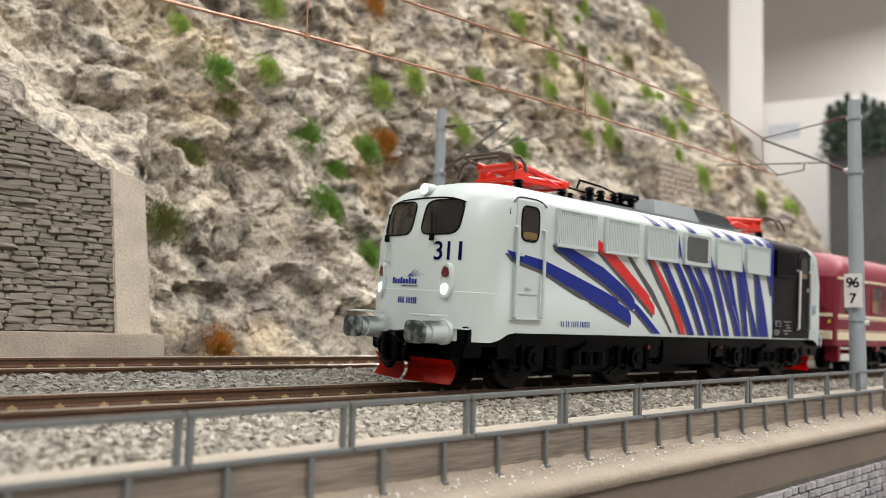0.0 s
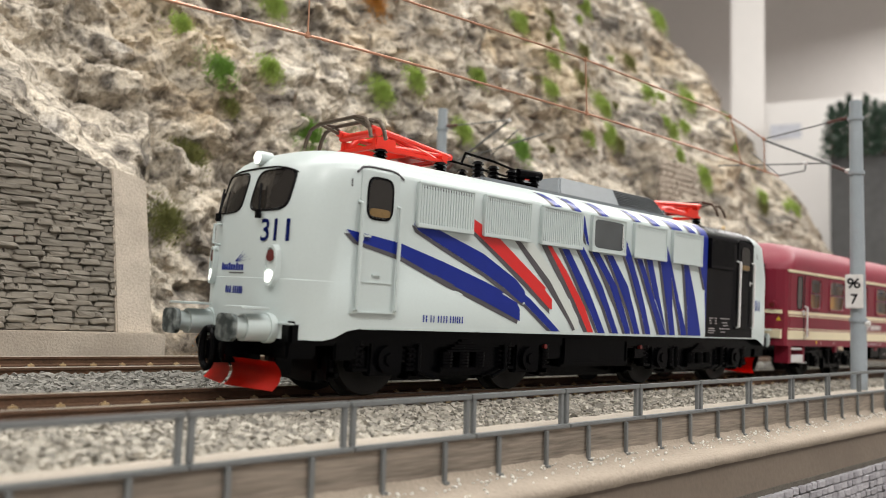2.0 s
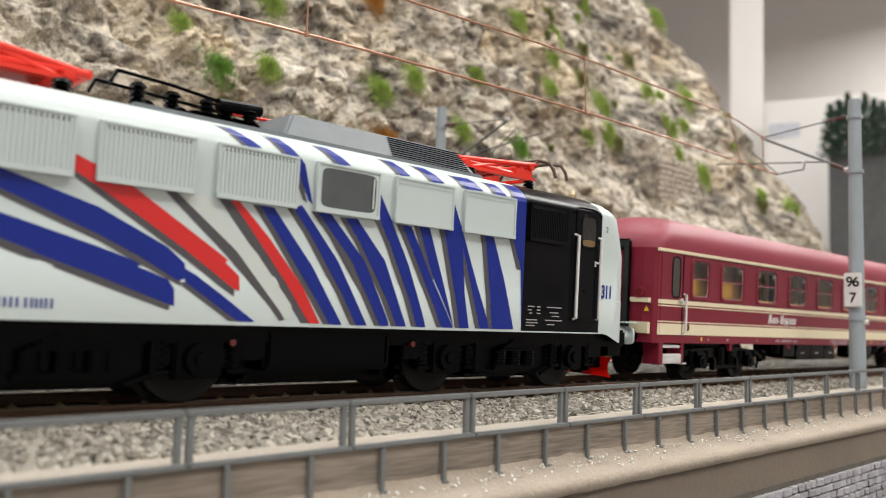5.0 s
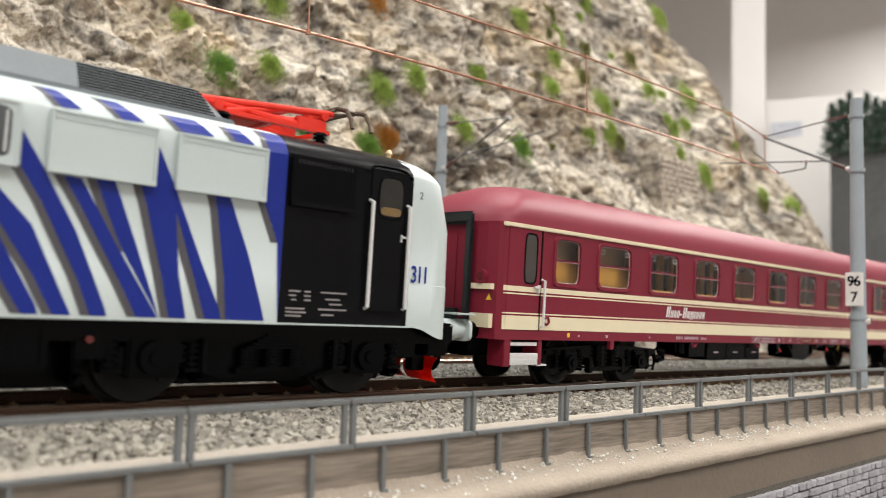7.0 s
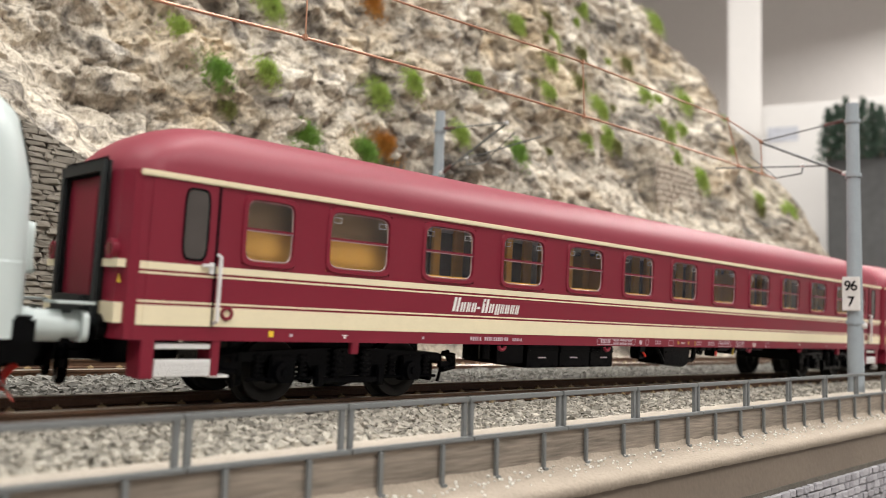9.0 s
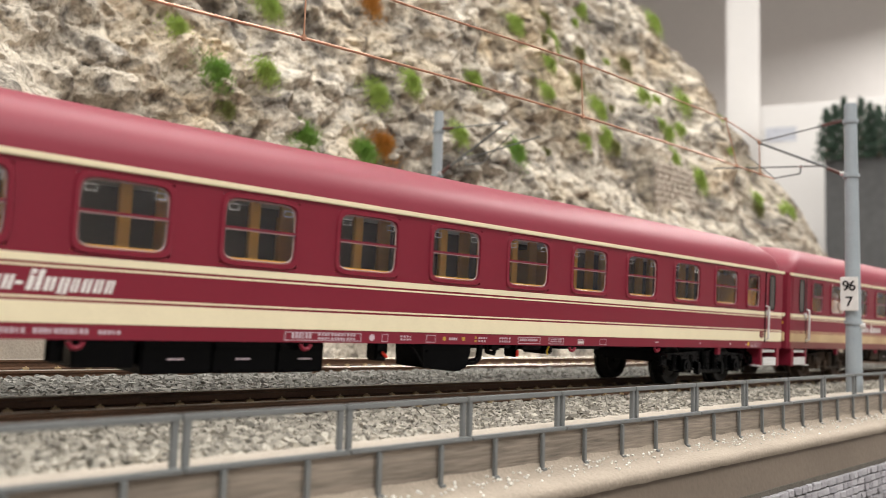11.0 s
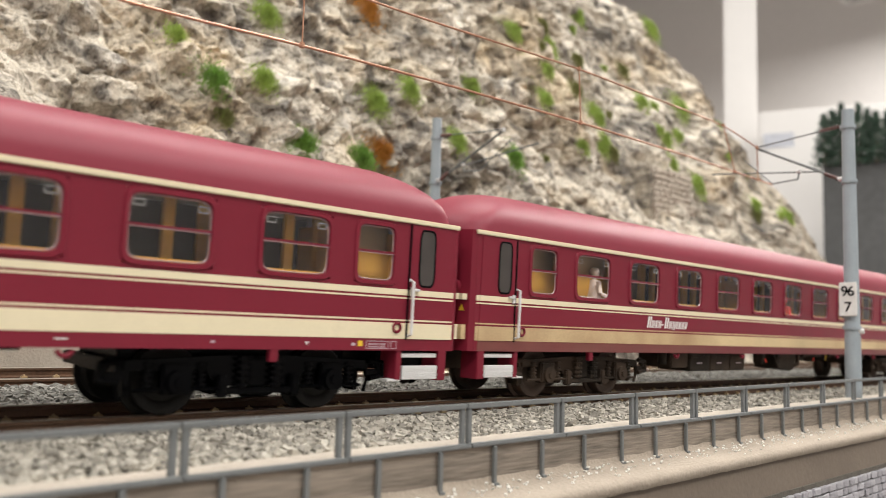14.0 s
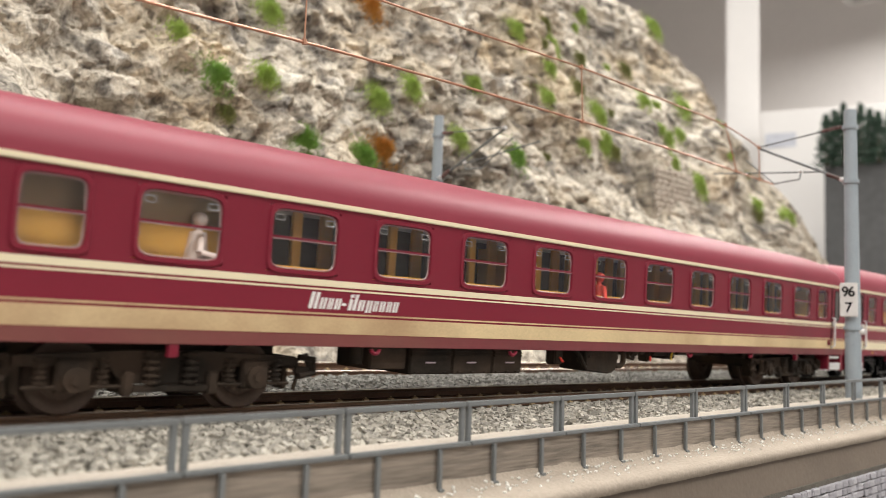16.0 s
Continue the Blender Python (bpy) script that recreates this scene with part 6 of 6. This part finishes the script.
TRAIN = [(LOCO, 0.0), (COACH_A, 190.0), (COACH_B, 490.0), (COACH_C, 790.0)]


def figurine(x, y, z, m, label):
    """Plain unpainted passenger figure behind a window, one mesh."""
    bm = bmesh.new()
    tube(bm, (0, 0, 0), (0.2, 0, 5.0), 2.0, 1.3, seg=14)
    tube(bm, (0, -1.5, 4.6), (-0.4, -2.3, 1.8), 0.6, seg=8)
    tube(bm, (-0.4, -2.3, 1.8), (2.2, -2.2, 1.4), 0.5, seg=8)
    tube(bm, (0.2, 0, 4.8), (0.2, 0, 6), 0.6, seg=10)
    bmesh.ops.create_uvsphere(bm, u_segments=14, v_segments=10, radius=1.25, matrix=Matrix.Translation((0.3, 0, 6.9)))
    bmesh.ops.translate(bm, vec=(x, y, z), verts=bm.verts)
    return tagged(part("figurine", bm, m, None, smooth=True), label, "figurine")


FIGS = [(figurine(46.0, -13.4, 22.6, M_FIGWHITE, "unpainted pale plastic figurine behind a coach window"), 490.0), (figurine(150.0, -13.6, 21.2, M_FIGRED, "plain red plastic figurine behind a coach window"), 490.0)]
TRAIN += FIGS


# ---- catenary ----
def mast(x, y, z0, z1, side, arm_z, reach, sign):
    e = empty("catenary_mast", "grey concrete catenary mast with a tubular bracket arm", "catenary mast", "catenary masts", (x, y, 0))
    bm = bmesh.new()
    tube(bm, (0, 0, z0), (0, 0, z1), 2.5, 1.9, seg=20)
    part("pole", bm, M_MAST, e, smooth=True)
    for z, r in ((arm_z, 2.5), (arm_z + 18, 2.4), (19, 2.75)):
        bm = bmesh.new()
        tube(bm, (0, 0, z - 0.6), (0, 0, z + 0.6), r, seg=20)
        part("collar", bm, M_MAST, e, smooth=True)
    s = side
    # inclined tube, top stay, level steady tube with its drop bracket and short steady arm
    bm = bmesh.new()
    tube(bm, (0, s * 2, arm_z + 0.8), (-0.6, s * reach, arm_z + 15.2), 0.42)
    tube(bm, (0, s * 2, arm_z + 18.8), (-0.6, s * reach, arm_z + 15.6), 0.26)
    part("bracket_arm", bm, M_FENCE, e)
    bm = bmesh.new()
    insulator(bm, (0, s * 2.4, arm_z + 0.9), (-0.2, s * 7.6, arm_z + 3.4), 0.75, 7)
    insulator(bm, (0, s * 2.6, arm_z + 18.7), (-0.2, s * 9.0, arm_z + 18.1), 0.62, 7)
    part("insulator", bm, M_INSUL, e, "red-brown ribbed insulator")
    bm = bmesh.new()
    tube(bm, (-0.2, s * 9.6, arm_z + 4.4), (-0.8, s * (reach + 17), arm_z + 8.0), 0.26)
    tube(bm, (-0.4, s * 16, arm_z + 5.0), (-0.4, s * 16.4, arm_z + 2.6), 0.26)
    tube(bm, (-0.4, s * 16.4, arm_z + 2.6), (-0.8, s * 25.0, arm_z + 1.9), 0.26)
    tube(bm, (-0.8, s * 25.0, arm_z + 1.9), (-0.8, s * (reach + 4.5), arm_z + 11.4), 0.2)
    part("steady_arm", bm, M_FENCE, e)
    bm = bmesh.new()
    for yy, zz, r in ((reach, arm_z + 15.5, 0.75), (16, arm_z + 5.2, 0.6), (2.4, arm_z + 0.9, 0.9)):
        tube(bm, (-0.8, s * yy - 0.7, zz), (-0.8, s * yy + 0.7, zz), r, r * 0.7, seg=10)
    part("clamp", bm, M_SILVER, e, "small bright clamp")
    if sign:
        plate = part("sign_plate", boxed(-3.4, -2.8, -2.7, 2.7, 22.6, 33.4, bevel=0.2), M_LETTER, e, "white kilometre plate with black figures")
        for words, z in (("96", 30.4), ("7", 25.4)):
            lettering("figure_text", words, 4.4, Matrix.Translation((-3.45, 0.0, z)) @ FRONT, M_BLACK, plate, bold=0.08)
        bm = bmesh.new()
        tube(bm, (0, -1.8, 18), (0.4, -3.4, 18), 0.9, seg=10)
        part("earth_clamp", bm, M_LETTER, e)
    return e


mast(274.5, -32, -6, 90.3, 1, 66.5, 30.5, True)
mast(214, 101, -2, 98.0, -1, 72.0, 36, False)


def wires():
    def z_contact(x):
        return interp(x, [-120, 55.8, 82.8, 121.5, 170.4, 216.7, 256, 286], [62, 65.5, 67.2, 68.6, 69.9, 70.4, 70.4, 70.2])

    def z_carrier(x):
        return interp(x, [-120, 60, 107.6, 168.9, 248, 272, 300], [84, 80, 81.3, 84.3, 84.9, 81.7, 78])
    e = empty("overhead_line", "thin copper overhead line with droppers", "overhead line")
    for name, zf, r, end in (("contact_wire", z_contact, 0.27, 284), ("carrier_wire", z_carrier, 0.24, 273.5)):
        xs = np.linspace(-120, end, 50)
        part(name, tubed([(x, -2.3, float(np.convolve([zf(x - 8), zf(x), zf(x + 8)], [0.25, 0.5, 0.25], "valid")[0])) for x in xs], r, 6), M_COPPER, e)
    for x, dx in ((-5, 0), (82.8, 0), (169.2, 1), (248, 7.6), (272, 0.8)):
        bm = tubed([(x + dx, -2.3, z_contact(x + dx)), (x, -2.3, z_carrier(x))], 0.17, 6)
        for z, xx in ((z_contact(x + dx), x + dx), (z_carrier(x), x)):
            tube(bm, (xx, -2.3, z - 0.5), (xx, -2.3, z + 0.5), 0.5, seg=8)
        part("dropper", bm, M_COPPER, e)


wires()


# ---- grass tufts on the cliff ----
def tuft(name, label, x, z, size, material, seed):
    best = min((abs(v[0] - x) + abs(v[2] - z), v) for v in NEAR(x, z))[1]
    rng = np.random.default_rng(seed)
    size = size * 1.55
    n = int(700 * min(2.2, size / 6))
    verts, faces = [], []
    for i in range(n):
        a, r = rng.uniform(0, 2 * math.pi), abs(rng.normal(0, 0.55))
        cx, cz = size * 0.62 * r * math.cos(a), size * 0.7 * r * math.sin(a)
        h = rng.uniform(1.4, 3.2) * max(0.35, 1.15 - 0.6 * r) * (size / 6) ** 0.5
        d = np.array([rng.normal(0, 0.5), -0.9 + rng.normal(0, 0.25), 0.75 + rng.normal(0, 0.4)])
        d = d / np.linalg.norm(d) * h
        side = np.array([rng.normal(), rng.normal() * 0.3, rng.normal()])
        side = side / np.linalg.norm(side) * rng.uniform(0.09, 0.2)
        b = np.array([best[0] + cx, best[1] - 0.6 + 0.45 * cz - 1.2 * (1 - r), best[2] + cz])
        k = len(verts)
        verts += [b - side, b + side, b + d * 0.6 + side * 0.8, b + d, b + d * 0.6 - side * 0.8]
        faces += [(k, k + 1, k + 2, k + 3, k + 4)]
    tagged(raw(name, verts, faces, material), label, "grass tuft", "tufts on the cliff")


CL = np.array(CLIFF)


def NEAR(x, z):
    m = (np.abs(CL[:, 0] - x) < 8) & (np.abs(CL[:, 2] - z) < 8)
    return CL[m][:400] if m.any() else CL[:1]


TUFTS = [("g", 169, 143, 7.8), ("g", 125, 118, 5.4), ("d", 136, 101, 7.7), ("g", 155, 106, 6.4),
         ("g", 213, 111, 8.1), ("g", 228, 120, 7.1), ("d", 171, 84, 8.9), ("d", 174, 55, 8.6),
         ("l", 112, 43, 8.0), ("l", 124, 69, 7.1), ("d", 188, 37, 7.1), ("g", 276, 135, 6.2),
         ("g", 327, 139, 6.7), ("g", 367, 186, 11.2), ("g", 325, 181, 8.1), ("g", 353, 117, 5.7),
         ("g", 390, 128, 6.1), ("d", 286, 97, 8.0), ("o", 213, 88, 8.8), ("d", 201, 83, 7.7),
         ("g", 474, 147, 8.4), ("g", 528, 251, 11.3), ("g", 563, 232, 13.2), ("g", 592, 106, 9.3),
         ("g", 487, 114, 8.3), ("g", 403, 150, 10.2), ("o", 123, 4, 6.5), ("l", 140, 89, 4.6),
         ("g", 455, 169, 8.3), ("g", 521, 180, 13.6), ("d", 183, 73, 6.2), ("o", 227, 164, 9.8),
         ("g", 250, 99, 6.6), ("g", 456, 125, 7.5), ("g", 434, 233, 8.6)]
scatter = random.Random(21)
for k in range(26):
    x = scatter.uniform(300, 585)
    TUFTS.append((scatter.choice("gggl"), x, scatter.uniform(0.45, 0.93) * min(235, cliff_top(x)), scatter.uniform(3.0, 7.5)))
for i, (kind, x, z, size) in enumerate(TUFTS):
    m, label = {"g": (M_GRASS, "bright green grass tuft on the rock face"), "d": (M_GRASSDARK, "dark green bushy tuft on the rock face"),
                "o": (M_ORANGE, "orange brown dry tuft on the rock face"), "l": (M_OLIVE, "dull olive grass tuft on the rock face")}[kind]
    tuft("grass_tuft", label, x, z, size, m, 50 + i)


# ---- far end of the room ----
def far_end():
    def at(px_yaw, dist):
        a = radians(px_yaw)
        return (math.sin(a) * dist, -130 + math.cos(a) * dist)
    # white column and boards, each turned to the aisle
    for name, label, yaw0, yaw1, z0, z1, dist, m in (
            ("column", "white painted wall column", 62.68, 64.85, -1100, 2200, 2300, M_WHITEPAINT),
            ("display_board", "white display board standing on the far bench", 64.85, 72.5, -1100, 605, 2200, M_WHITEPAINT),
            ("picture_board", "pale blue printed board", 65.1, 67.2, 505, 550, 2196, M_PALEBLUE),
            ("bench_front", "dark grey bench front of another layout", 68.75, 80.0, -1100, 416, 2000, M_DARKBOARD)):
        (xa, ya), (xb, yb) = at(yaw0, dist), at(yaw1, dist)
        w = math.hypot(xb - xa, yb - ya)
        bm = boxed(-w / 2, w / 2, 0, 60, z0, z1, bevel=4)
        ob = part(name, bm, m)
        ob.location = ((xa + xb) / 2 * MM, (ya + yb) / 2 * MM, 0)
        ob.rotation_euler = (0, 0, math.atan2(yb - ya, xb - xa))
        tagged(ob, label, "board" if "board" in name else name.split("_")[0])
        if name == "column":
            tagged(ob, kind="structure")
    rng = np.random.default_rng(9)
    for k, (yaw, h) in enumerate(((68.9, 118), (69.4, 132), (69.9, 140), (70.4, 118), (70.9, 134), (71.4, 128), (71.9, 116), (72.5, 120), (73.1, 108))):
        x, y = at(yaw, 1990 + 25 * (k % 2))
        t = empty("tree", "small dark green model conifer on the far bench", "tree", "far trees", (x, y, 414))
        bm = bmesh.new()
        tube(bm, (0, 0, 0), (0, 0, h * 0.9), 3, 0.6, seg=8)
        part("trunk", bm, M_TRUNK, t)
        verts, faces = [], []
        for i in range(1500):
            f = rng.uniform(0.0, 1)
            r = 30 * (1.05 - f) ** 0.7 * math.sqrt(rng.uniform(0.1, 1)) * (0.8 + 0.3 * math.sin(f * 40))
            a = rng.uniform(0, 2 * math.pi)
            b = np.array([r * math.cos(a), r * math.sin(a), f * h])
            s = rng.normal(size=(3, 3)) * 2.6
            q = len(verts)
            verts += [b + s[0], b + s[1], b + s[2]]
            faces.append((q, q + 1, q + 2))
        raw("crown", verts, faces, M_FARTREE, t)


far_end()


# ---- motion ----
def motions():
    ts = np.array([p[0] for p in PATH])
    ss = np.array([p[4] for p in PATH])
    slope = np.gradient(ss, ts)

    def at(t):
        i = int(min(max(np.searchsorted(ts, t) - 1, 0), len(ts) - 2))
        h = ts[i + 1] - ts[i]
        u = (t - ts[i]) / h
        return ((2 * u**3 - 3 * u**2 + 1) * ss[i] + (u**3 - 2 * u**2 + u) * h * slope[i]
                + (3 * u**2 - 2 * u**3) * ss[i + 1] + (u**3 - u**2) * h * slope[i + 1])
    times = [k * 0.1 for k in range(161)]
    for car, offset in TRAIN:
        walk(car, [(t, pose((at(t) + offset) * MM, 0, 0, CANT, 0, 0)) for t in times])
    for wheel, radius, x, y, z in WHEELS:
        walk(wheel, [(t, pose(x * MM, y * MM, z * MM, 0, math.degrees((at(t) - at(0)) / radius), 0)) for t in times])


motions()
